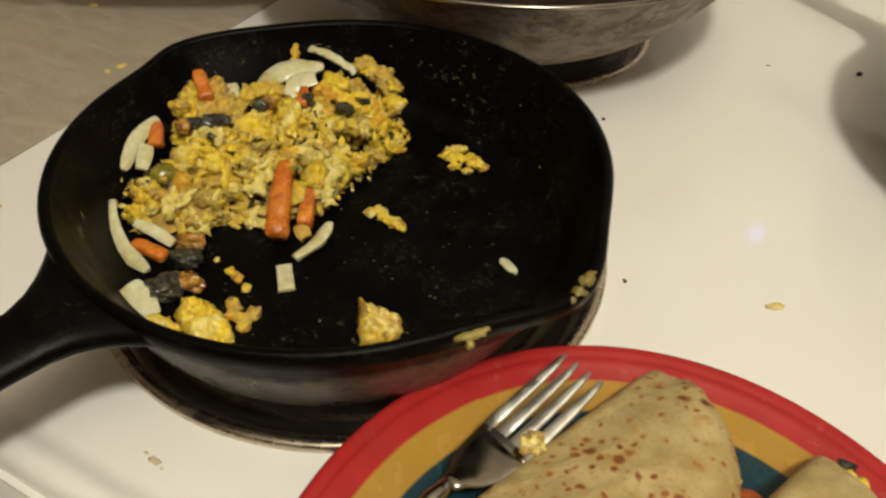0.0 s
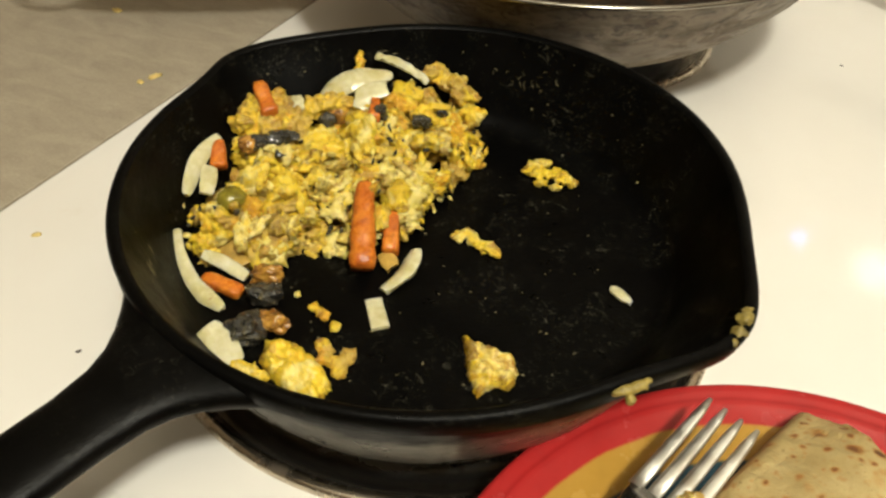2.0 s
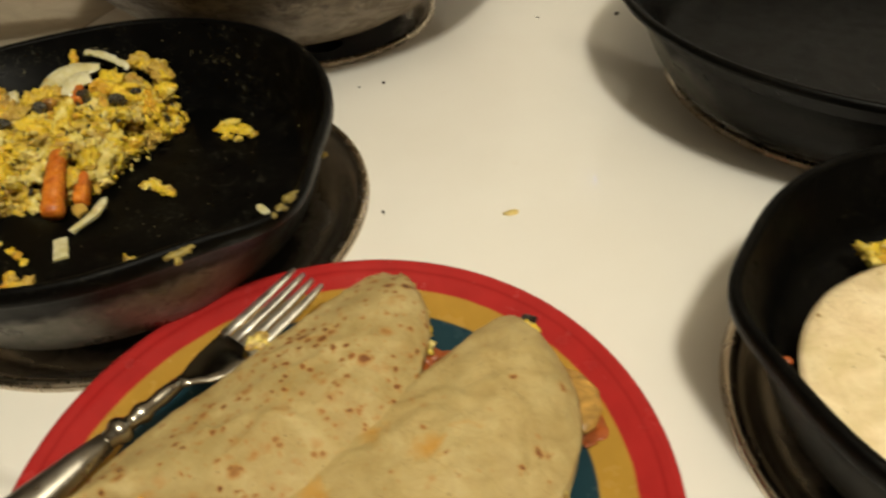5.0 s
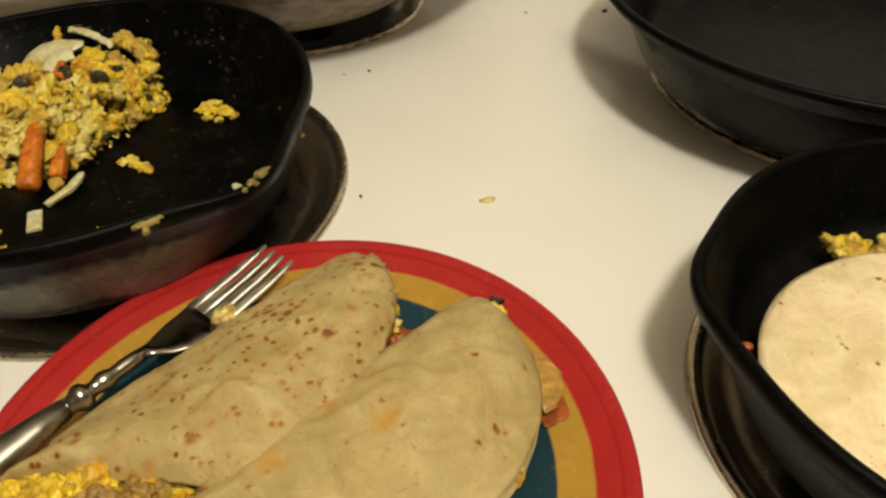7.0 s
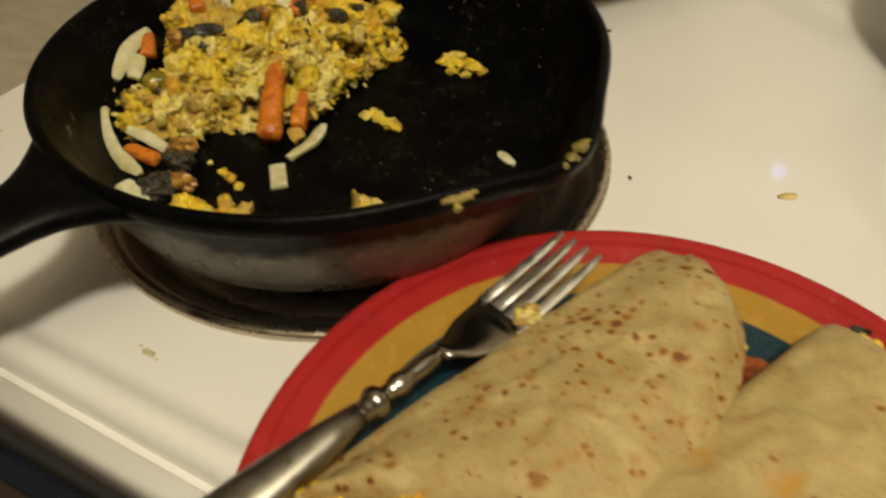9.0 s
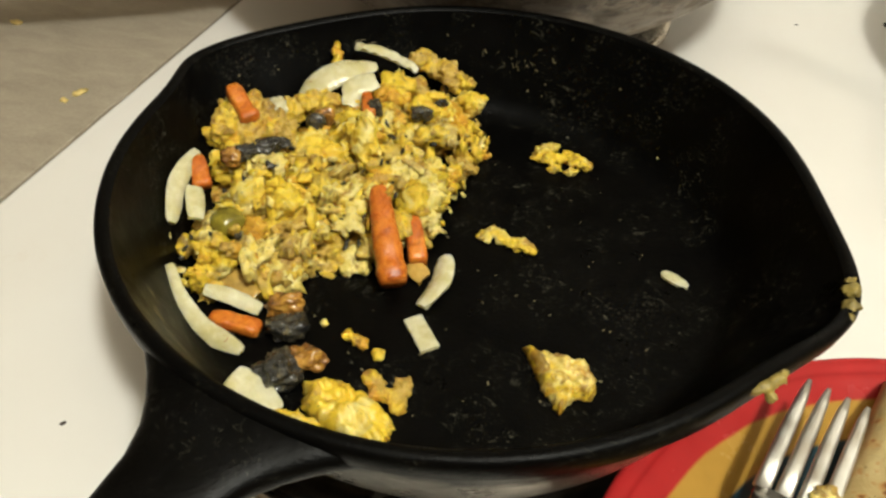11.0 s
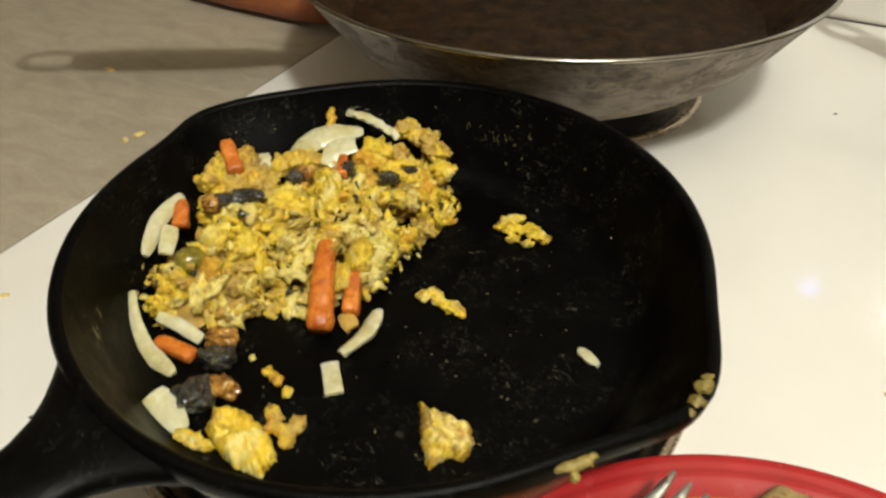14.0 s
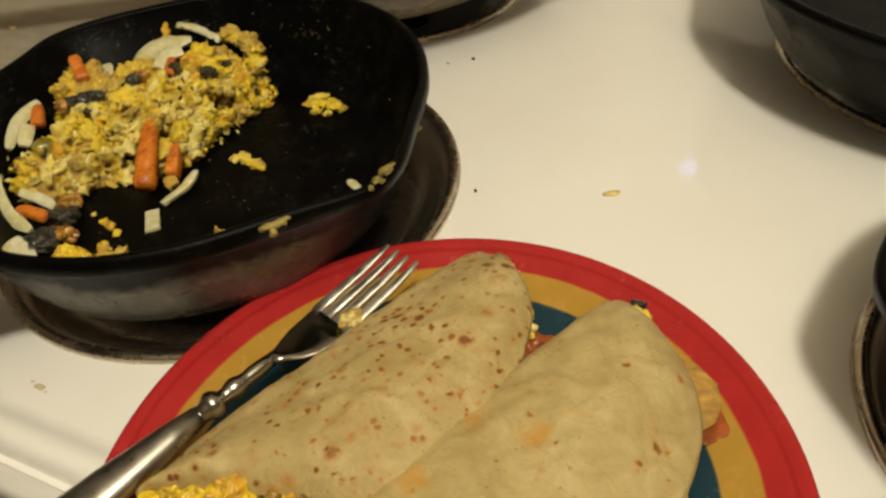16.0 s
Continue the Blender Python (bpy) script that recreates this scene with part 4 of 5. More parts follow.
for k, (x, y, rx, ry, turn) in enumerate(((-0.104, 0.350, 0.011, 0.008, 20), (-0.085, 0.350, 0.006, 0.015, 14), (-0.036, 0.366, 0.005, 0.012, 15), (-0.066, 0.384, 0.008, 0.005, 30), (-0.052, 0.372, 0.009, 0.005, -10))):
    b = bmesh.new()
    for i in range(9):
        dx, dy = rnd.uniform(-0.7, 0.7) * rx, rnd.uniform(-0.7, 0.7) * ry
        curd(b, (x + dx, y + dy, pan_height(x, y) + heap_height(x + dx, y + dy) + 0.0036), (rx * 0.55, ry * 0.55, 0.0036), 260 + 11 * k + i, 3, Euler((rnd.gauss(0, 0.22), rnd.gauss(0, 0.22), radians(turn))).to_matrix())
    fuse(part("melted_patch", b, EGG_RICH, eggs, "smooth deep yellow patch of egg"), 0.0006)
# loose curds over the whole heap, larger ones first, then crumbs
b = bmesh.new()
for k in range(250):
    r = rnd.uniform(0.0036, 0.0078)
    x, y, z, h = heap_spot(r * 0.25)
    curd(b, (x, y, z + max(r * 0.45, h * rnd.uniform(0.82, 1.0) - r * 0.15)), (r * rnd.uniform(0.9, 1.5), r * rnd.uniform(0.75, 1.1), r * rnd.uniform(0.5, 0.8)), k + 501, 3, Euler((rnd.gauss(0, 0.6), rnd.gauss(0, 0.6), rnd.uniform(0, 6.28))).to_matrix())
tagged(part("egg_curd", b, EGG, eggs, "crumbled pale yellow egg curds"), kind="stuff")
b = bmesh.new()
for k in range(330):
    r = rnd.uniform(0.0010, 0.0026)
    x, y, z, h = heap_spot(-0.0015)
    curd(b, (x, y, z + max(r * 0.5, h * rnd.uniform(0.88, 1.06))), (r * rnd.uniform(0.9, 1.9), r * rnd.uniform(0.7, 1.2), r * rnd.uniform(0.4, 0.8)), k + 901, 2, spin())
tagged(part("egg_crumble", b, EGG, eggs, "small crumbled egg curds"), kind="stuff")
b = bmesh.new()
for k in range(120):
    r = rnd.uniform(0.0005, 0.0014)
    x, y, z, h = heap_spot(0.003)
    lump(b, (x, y, z + h * rnd.uniform(0.95, 1.04)), (r * rnd.uniform(1.0, 3.0), r, r * 0.7), k + 1901, 2, 0.5, 0.4, spin())
tagged(part("mushroom_crumble", b, MUSHROOM, eggs, "dark mushroom flecks among the curds"), kind="stuff")


def egg_piece(spots, label, material=None):
    """A loose bit of egg out of a few joined curds: (x, y, lift, radius)."""
    global seed
    b = bmesh.new()
    for x, y, lift, r in spots:
        seed += 1
        curd(b, (x, y, pan_height(x, y) + lift + r * 0.45), (r * 1.15, r, r * 0.66), 400 + seed, 3, Matrix.Rotation(rnd.uniform(0, 6.28), 3, "Z"))
    return fuse(solo("egg_piece", b, material or EGG_BROWN, Matrix.Identity(4), label, "egg", "loose egg bits in the skillet"))


def egg_flake(corners, thick, label, material=None):
    """A flat torn flake of egg with a lumpy top and a ragged edge."""
    global seed
    seed += 1
    b = bmesh.new()
    n, per, rings = len(corners), 14, 12
    mx, my = sum(p[0] for p in corners) / n, sum(p[1] for p in corners) / n
    edge = []
    for i in range(n):
        p, q = corners[i], corners[(i + 1) % n]
        for k in range(per):
            x, y = p[0] + (q[0] - p[0]) * k / per, p[1] + (q[1] - p[1]) * k / per
            g = 1 + 0.08 * noise.noise(Vector((x * 260, y * 260, seed))) + 0.09 * noise.noise(Vector((x * 700, y * 700, seed)))
            edge.append((mx + (x - mx) * g, my + (y - my) * g))
    loops = []
    for r in range(rings + 3):
        g = min(1.0, r / rings)
        row = []
        for x, y in edge:
            px, py = mx + (x - mx) * max(g, 0.03), my + (y - my) * max(g, 0.03)
            bumps = 0.5 + 0.8 * noise.noise(Vector((px * 165, py * 165, seed + 5))) + 0.40 * noise.noise(Vector((px * 420, py * 420, seed + 9)))
            h = thick * (1 - g ** 5) ** 0.5 * (0.55 + 0.75 * bumps) + 0.0014
            h = h if r <= rings else (0.0006 if r == rings + 1 else 0.0)
            row.append(b.verts.new((px, py, pan_height(px, py) + max(0.0002, h))))
        loops.append(row)
    for a, c in zip(loops, loops[1:]):
        for k in range(len(edge)):
            j = (k + 1) % len(edge)
            b.faces.new((a[k], a[j], c[j], c[k]))
    b.faces.new(loops[0])
    b.faces.new(loops[-1])
    bmesh.ops.recalc_face_normals(b, faces=b.faces)
    ob = solo("egg_piece", b, material or EGG_BROWN, Matrix.Identity(4), label, "egg", "loose egg bits in the skillet")
    m = ob.modifiers.new("crumble", "DISPLACE")
    m.texture, m.strength, m.mid_level, m.texture_coords = wave, 0.0014, 0.5, "LOCAL"
    return ob


egg_flake([(-0.122, 0.2435), (-0.114, 0.244), (-0.108, 0.241), (-0.097, 0.229), (-0.0935, 0.220), (-0.099, 0.213), (-0.109, 0.217), (-0.118, 0.226), (-0.1235, 0.235)], 0.0060, "thick yellow flake of scrambled egg", EGG_FLAKE)
egg_flake([(-0.0405, 0.2435), (-0.031, 0.2390), (-0.0215, 0.2325), (-0.0195, 0.2250), (-0.0235, 0.2175), (-0.0300, 0.2190), (-0.0370, 0.2150), (-0.0400, 0.2260)], 0.0050, "browned wedge of fried egg", EGG_FRIED)
egg_piece([(-0.0975, 0.2405, 0, 0.0038), (-0.0975, 0.235, 0, 0.0034), (-0.092, 0.2325, 0, 0.0040), (-0.0905, 0.2285, 0, 0.0034), (-0.0875, 0.2355, 0, 0.0036)], "small curled pale egg curds", EGG)
egg_piece([(0.002, 0.360, 0, 0.0038), (0.0065, 0.363, 0.001, 0.0042), (0.011, 0.3655, 0, 0.0036), (0.0065, 0.356, 0.001, 0.0042), (0.007, 0.349, 0, 0.0032), (0.0125, 0.356, 0, 0.0034), (0.0175, 0.356, 0, 0.0040), (0.0190, 0.350, 0.001, 0.0044), (0.0140, 0.345, 0, 0.0030), (0.0230, 0.348, 0, 0.0032)], "browned egg bit on the bare pan")
egg_piece([(-0.039, 0.308, 0, 0.0032), (-0.0345, 0.310, 0, 0.0034), (-0.032, 0.305, 0, 0.0034), (-0.0285, 0.302, 0, 0.0030), (-0.0255, 0.2995, 0, 0.0036), (-0.0220, 0.296, 0, 0.0030)], "thin flake of egg on the pan")
egg_piece([(-0.112, 0.272, 0, 0.0018)], "tiny egg crumb on the pan", EGG)
egg_piece([(-0.1035, 0.264, 0, 0.0026), (-0.1005, 0.2605, 0, 0.0030), (-0.0990, 0.2580, 0, 0.0020)], "small pale egg crumb on the pan", EGG)
egg_piece([(-0.0940, 0.253, 0, 0.0026)], "small brown egg crumb on the pan")
egg_piece([(-0.131, 0.231, 0, 0.0040), (-0.126, 0.2285, 0, 0.0034), (-0.121, 0.2265, 0, 0.0030)], "browned scrap of egg by the pan wall")
egg_piece([(-0.096, 0.304, 0.001, 0.0058), (-0.093, 0.299, 0, 0.0042), (-0.100, 0.300, 0, 0.0040)], "greenish curd at the heap's edge", EGG)
egg_piece([(0.0560, 0.3400, 0.000, 0.0020), (0.0545, 0.3385, 0.000, 0.0014)], "dry crumb on the pan floor")
egg_piece([(0.0690, 0.2760, -0.004, 0.0022)], "dry crumb on the pan wall")
b = bmesh.new()
for k in range(9):
    curd(b, (-0.0880 + 0.0030 * noise.noise(Vector((k * 0.9, 3.1, 0))), 0.4105 + 0.0009 * k, 0.0575 + 0.0012 * k), (0.0030 - 0.00018 * k, 0.0026 - 0.00016 * k, 0.0020), 1990 + k, 3, Matrix.Rotation(k * 1.3, 3, "Z"))
fuse(solo("egg_piece", b, EGG, Matrix.Identity(4), "sprig of egg on the pan's far wall", "egg", "loose egg bits in the skillet"))
egg_piece([(-0.0510, 0.3335, 0, 0.0014), (-0.0500, 0.3310, 0, 0.0011)], "dry olive scrap on the pan floor")


def strip(name, pts, width, height, material, label, category, group="", n=24, lift=0.0, power=2.6, bow=0.0, pinch=0.55, taper=0.24):
    """A cut strip of vegetable along a few places (x, y, z)."""
    line = smooth_line(pts, n)
    secs = []
    for i, p in enumerate(line):
        d = (line[min(i + 1, n - 1)] - line[max(i - 1, 0)]).normalized()
        side = Vector((-d.y, d.x, 0)).normalized()
        up = d.cross(side)
        up = up if up.z > 0 else -up
        up = (up + side * bow).normalized()
        side = up.cross(d).normalized()
        t = i / (n - 1)
        k = (pinch + (1 - pinch) * min(1.0, 9 * t, 9 * (1 - t)) ** 0.5) * (1.0 + taper * (t - 2 / 3))
        k *= 1 + 0.16 * noise.noise(p * 170) + 0.08 * noise.noise(p * 520)
        secs.append((p + Vector((0, 0, lift)), side, up, width / 2 * k, height / 2 * k))
    return solo(name, loft(bmesh.new(), secs, 18, power), material, Matrix.Identity(4), label, category, group)


G = "carrot pieces in the skillet"
strip("carrot_stick", [(-0.0826, 0.3215, 0.0505), (-0.0832, 0.3030, 0.0440), (-0.0834, 0.2810, 0.0345)], 0.0116, 0.0108, CARROT, "thick orange carrot stick browned at its end", "carrot", G, 30, 0, 2.6, 0, 0.74, 0.40)
strip("carrot_stick", [(-0.0700, 0.3120, 0.0400), (-0.0712, 0.2930, 0.0320)], 0.0078, 0.0085, CARROT, "short orange carrot stick beside a thicker one", "carrot", G, 16, 0, 4.6, 0, 0.84)
strip("carrot_stick", [(-0.1385, 0.3850, 0.0675), (-0.1315, 0.3690, 0.0590)], 0.0085, 0.007, CARROT, "orange carrot sliver on top of the eggs", "carrot", G, 16, 0, 4.6, 0, 0.84)
strip("carrot_stick", [(-0.1550, 0.3500, 0.0560), (-0.1535, 0.3370, 0.0495)], 0.0080, 0.006, CARROT, "orange carrot chip against an onion strip", "carrot", G, 16, 0, 4.2, 0, 0.78)
strip("carrot_stick", [(-0.1530, 0.2785, 0.0335), (-0.1355, 0.2705, 0.0310)], 0.0070, 0.0055, CARROT, "thin orange carrot sliver on the pan", "carrot", G, 16, 0, 4.2, 0, 0.70)
strip("carrot_stick", [(-0.0785, 0.3810, 0.0595), (-0.0795, 0.3680, 0.0560)], 0.0055, 0.006, CARROT, "small reddish carrot chip beside the onion slice", "carrot", G, 12, 0, 4.6, 0, 0.84)
G = "onion pieces in the skillet"


def onion_layer(pts, width, lean, label, blunt=0.25, thick=0.0022, cup=0.18, n=30):
    """A strip of one onion layer along a few places; lean tips it on edge, blunt sets how square its ends are."""
    line = smooth_line(pts, n)
    bm = bmesh.new()
    rows = []
    k = 8
    for i, p in enumerate(line):
        d = (line[min(i + 1, n - 1)] - line[max(i - 1, 0)]).normalized()
        side = Vector((-d.y, d.x, 0)).normalized()
        up = d.cross(side)
        up = up if up.z > 0 else -up
        turn = Matrix.Rotation(radians(lean), 3, d)
        side, up = turn @ side, turn @ up
        t = i / (n - 1)
        w = width / 2 * (blunt + (1 - blunt) * math.sin(math.pi * t) ** 0.55) * (1 + 0.12 * noise.noise(p * 90) + 0.06 * noise.noise(p * 330))
        rows.append([bm.verts.new(p + side * (w * (2 * q / k - 1)) + up * (cup * w * (1 - (2 * q / k - 1) ** 2) + 0.0004 * noise.noise(p * 400 + Vector((q, 0, 0))))) for q in range(k + 1)])
    for a, c in zip(rows, rows[1:]):
        for q in range(k):
            bm.faces.new((a[q], a[q + 1], c[q + 1], c[q]))
    bmesh.ops.recalc_face_normals(bm, faces=bm.faces)
    bmesh.ops.solidify(bm, geom=bm.faces[:], thickness=thick)
    bmesh.ops.recalc_face_normals(bm, faces=bm.faces)
    ob = solo("onion_strip", bm, ONION, Matrix.Identity(4), label, "onion", G)
    m = ob.modifiers.new("soft_edges", "BEVEL")
    m.width, m.segments, m.limit_method, m.angle_limit = 0.0009, 3, "ANGLE", radians(50)
    return ob


onion_layer([(-0.1080, 0.3910, 0.0520), (-0.0995, 0.3965, 0.0580), (-0.0880, 0.4010, 0.0610), (-0.0700, 0.4045, 0.0610)], 0.0150, 16, "thick white onion strip on the eggs", 0.30, 0.0034, 0.34)
onion_layer([(-0.0785, 0.4140, 0.0665), (-0.0690, 0.4105, 0.0650), (-0.0590, 0.4045, 0.0625), (-0.0510, 0.3985, 0.0590)], 0.0042, 20, "thin curled onion strip at the heap's back", 0.5, 0.0018)
onion_layer([(-0.0870, 0.3790, 0.0545), (-0.0825, 0.3865, 0.0590), (-0.0730, 0.3890, 0.0605)], 0.0100, 24, "white onion slice bedded in the eggs", 0.6, 0.0026)
onion_layer([(-0.1655, 0.3185, 0.0480), (-0.1625, 0.3360, 0.0545), (-0.1545, 0.3520, 0.0580)], 0.0080, 40, "white onion strip standing against the pan wall", 0.42, 0.0030, 0.25)
onion_layer([(-0.1560, 0.3180, 0.0490), (-0.1560, 0.3330, 0.0535)], 0.0075, 30, "translucent onion slice beside the eggs", 0.8)
onion_layer([(-0.1670, 0.2985, 0.0440), (-0.1640, 0.2860, 0.0375), (-0.1560, 0.2740, 0.0325), (-0.1425, 0.2625, 0.0300)], 0.0086, 28, "long curved white onion strip on the pan", 0.45, 0.0030, 0.30)
onion_layer([(-0.1550, 0.2905, 0.0365), (-0.1455, 0.2875, 0.0335), (-0.1350, 0.2815, 0.0300)], 0.0066, 25, "short white onion strip on the pan", 0.7, 0.0030, 0.25)
onion_layer([(-0.1460, 0.2470, 0.0355), (-0.1395, 0.2410, 0.0325), (-0.1330, 0.2320, 0.0298)], 0.0135, 12, "broad piece of onion by the handle", 0.75, 0.0024, 0.25)
onion_layer([(-0.0785, 0.2675, 0.0290), (-0.0750, 0.2510, 0.0288)], 0.0078, 0, "small square of seared onion on the pan", 0.94, 0.0026, 0.10, 14)
onion_layer([(-0.0590, 0.2960, 0.0315), (-0.0640, 0.2830, 0.0305), (-0.0745, 0.2725, 0.0290)], 0.0096, 22, "white onion crescent on the pan", 0.5, 0.0026, 0.35)
onion_layer([(0.0275, 0.2725, 0.0285), (0.0345, 0.2625, 0.0285)], 0.0050, 10, "single sliver of onion on the bare pan", 0.25, 0.0020)
onion_layer([(-0.1235, 0.3810, 0.0560), (-0.1155, 0.3790, 0.0585)], 0.0090, 35, "translucent onion scrap on the eggs", 0.5)
AMBER = plain("translucent_fried_onion", (0.42, 0.27, 0.055), 0.22, 0, 0.45, 120, 0.2)
for spots, wide, text in (([(-0.1470, 0.2985, 0.0350), (-0.1375, 0.2865, 0.0312)], 0.0110, "amber fried onion piece under the eggs"), ([(-0.0745, 0.2940, 0.0320), (-0.0700, 0.2860, 0.0302)], 0.0080, "amber fried onion scrap at a carrot's end")):
    onion_layer(spots, wide, 18, text, 0.7).data.materials[0] = AMBER

G = "dark mushroom pieces in the skillet"


def mushroom(spots, label, flesh=()):
    global seed
    ob = thing("mushroom_piece", Matrix.Identity(4), label, "mushroom", G)
    for name, mt, group in (("dark_skin", MUSHROOM, spots), ("browned_flesh", FLESH, flesh)):
        if not group:
            continue
        b = bmesh.new()
        for x, y, z, rx, ry, rz, turn in group:
            seed += 1
            lump(b, (x, y, z - (0.0014 if z > 0.045 else 0.0)), (rx * 0.86, ry * 0.84, rz), 700 + seed, 3, 0.42, 0.34, Matrix.Rotation(radians(turn), 3, "Z"), 0.30)
        fuse(part(name, b, mt, ob))
    return ob


mushroom([(-0.1340, 0.3520, 0.0562, 0.0075, 0.0046, 0.0034, 6), (-0.1285, 0.3525, 0.0568, 0.0085, 0.0048, 0.0034, 10), (-0.1225, 0.3535, 0.0572, 0.0075, 0.0042, 0.0032, 14)], "long blackened mushroom slice on the eggs", [(-0.1415, 0.3505, 0.0555, 0.0052, 0.0046, 0.0036, 0)])
mushroom([(-0.1262, 0.2695, 0.0310, 0.0088, 0.0066, 0.0048, -4)], "browned mushroom chunk on the pan", [(-0.1258, 0.2800, 0.0325, 0.0084, 0.0052, 0.0046, -8)])
mushroom([(-0.1305, 0.2480, 0.0325, 0.0090, 0.0088, 0.0056, 20)], "large dark mushroom chunk by the onion", [(-0.1205, 0.2535, 0.0315, 0.0085, 0.0058, 0.0044, -20)])
mushroom([(-0.0790, 0.3430, 0.0500, 0.0066, 0.0036, 0.0042, -10)], "dark mushroom bit in the eggs")
mushroom([(-0.0765, 0.3730, 0.0580, 0.0048, 0.0056, 0.0045, 0)], "dark mushroom bit near the onion slice")
mushroom([(-0.0545, 0.3680, 0.0560, 0.0062, 0.0042, 0.004, 0)], "dark mushroom bit on the curds")
mushroom([(-0.0450, 0.3735, 0.0560, 0.0050, 0.0026, 0.003, 0)], "small dark mushroom sliver")
mushroom([(-0.1035, 0.3720, 0.0545, 0.0062, 0.0044, 0.0040, 30)], "greyish mushroom chunk on the eggs", [(-0.0990, 0.3755, 0.0545, 0.0060, 0.0036, 0.0040, -15)])
b = bmesh.new()
lump(b, (-0.1440, 0.3150, 0.0470), (0.0066, 0.0062, 0.0054), 811, 3, 0.22, 0.10, Matrix.Rotation(0.5, 3, "Z"), 0.3)
solo("pepper_piece", b, PICKLE, Matrix.Identity(4), "shiny olive-green pepper piece beside the eggs", "pepper")

# dried residue on the pan
def wall_place(angle, z):
    r = 0.1129 + (z - 0.036) / 2.9
    return PAN.x + r * math.cos(angle), PAN.y + r * math.sin(angle), z


b = bmesh.new()
def scrape(a, z, run, slant, r, tag):
    """A curled thread of dried egg on the pan wall."""
    pts = [wall_place(a + run * (q - 2) + 0.010 * noise.noise(Vector((tag, q * 0.7, 0))), min(0.073, max(0.039, z + slant * (q - 2) + 0.0022 * noise.noise(Vector((q * 0.8, tag, 5)))))) for q in range(5)]
    tube(b, smooth_line(pts, 9), [r * (0.25 + 0.75 * math.sin(math.pi * (i + 0.5) / 9)) * (1 + 0.5 * noise.noise(Vector((i, tag, 2)))) for i in range(9)], 5)


for k in range(60):
    scrape(radians(rnd.gauss(61, 3.8)), rnd.gauss(0.057, 0.0042), rnd.uniform(-0.010, 0.010), rnd.uniform(-0.0014, 0.0014), rnd.uniform(0.00018, 0.00042), k * 1.7)
for k in range(70):
    a, z = radians(rnd.gauss(61, 4.6)), rnd.gauss(0.056, 0.005)
    r = rnd.uniform(0.0002, 0.00045)
    lump(b, wall_place(a, min(0.072, max(0.04, z))), (r * rnd.uniform(0.8, 2.4), r * 0.5, r * rnd.uniform(0.6, 2.0)), 2000 + k, 1, 0.5, 0.3, Matrix.Rotation(a + 1.57, 3, "Z"))
for k in range(12):
    scrape(radians(rnd.gauss(200, 3)), rnd.gauss(0.057, 0.003), rnd.uniform(0.006, 0.016), rnd.uniform(-0.0022, -0.0008), rnd.uniform(0.00025, 0.0005), 90 + k * 1.3)
for k in range(12):
    scrape(radians(rnd.gauss(98, 6)), rnd.uniform(0.048, 0.066), rnd.uniform(-0.010, 0.010), rnd.uniform(-0.001, 0.001), rnd.uniform(0.0002, 0.0005), 140 + k * 1.3)
for k in range(26):
    a, z = radians(rnd.uniform(20, 140)), rnd.uniform(0.040, 0.072)
    r = rnd.uniform(0.0003, 0.0008)
    lump(b, wall_place(a, z), (r, r, r), 2200 + k, 1, 0.5, 0.3)
for k in range(80):
    a, q = rnd.uniform(0, 6.28), 0.10 * math.sqrt(rnd.random())
    r = rnd.uniform(0.0002, 0.0005)
    lump(b, (PAN.x + q * math.cos(a), PAN.y + q * math.sin(a), PAN_FLOOR), (r * rnd.uniform(1, 3), r, r * 0.5), 2300 + k, 1, 0.5, 0.3, Matrix.Rotation(a * 3, 3, "Z"))
tagged(solo("dried_residue", b, CRUST, Matrix.Identity(4), "dried egg residue and crumbs stuck to the skillet", "residue"), kind="stuff")

# egg left on the pan's rim
for spots, label in (([(0.0060, 0.1815, 0.0755, 0.0030), (0.0020, 0.1815, 0.0750, 0.0026), (0.0100, 0.1825, 0.0760, 0.0024), (0.0065, 0.1790, 0.0735, 0.0022), (0.0125, 0.1840, 0.0765, 0.0016)], "crumbly scrap of egg stuck on the pan's rim"),
                     ([(0.0500, 0.2050, 0.0742, 0.0032), (0.0535, 0.2105, 0.0746, 0.0034), (0.0465, 0.2010, 0.0732, 0.0022), (0.0560, 0.2150, 0.0742, 0.0022)], "greyish scrap of egg stuck in the pouring lip")):
    b = bmesh.new()
    for x, y, z, r in spots:
        seed += 1
        curd(b, (x, y, z), (r, r * 0.8, r * 0.6), 900 + seed, 3)
    fuse(solo("egg_scrap", b, RIM_CRUST, Matrix.Identity(4), label, "egg", "egg stuck on the skillet rim"))

# ---- tortilla in the other skillet ----
b = bmesh.new()
lathe(b, [(0, 0.0)] + [(0.0056 * k, 0.0) for k in range(1, 16)] + [(0.087, -0.001), (0.0865, -0.0025), (0.083, -0.003)], 96)
for v in b.verts:
    r = v.co.xy.length
    v.co.xy *= 0.930
    v.co.z += 0.006 * (1 - (r / 0.087) ** 2) + 0.0022 * noise.noise(v.co * 35) + 0.0008 * noise.noise(v.co * 110)
    # the edge bends up along the pan's wall
    out = v.co.xy + Vector((0.3200 - 0.3370, 0.0600 - 0.0768))
    over = out.length - 0.0970
    if over > 0:
        v.co.xy -= out.normalized() * over * 0.6
        v.co.z += over * 1.1
solo("flat_tortilla", b, TORTILLA_PALE, Matrix.Translation((0.3200, 0.0600, 0.043)), "pale flour tortilla laid over filling in a skillet", "tortilla")
b = bmesh.new()
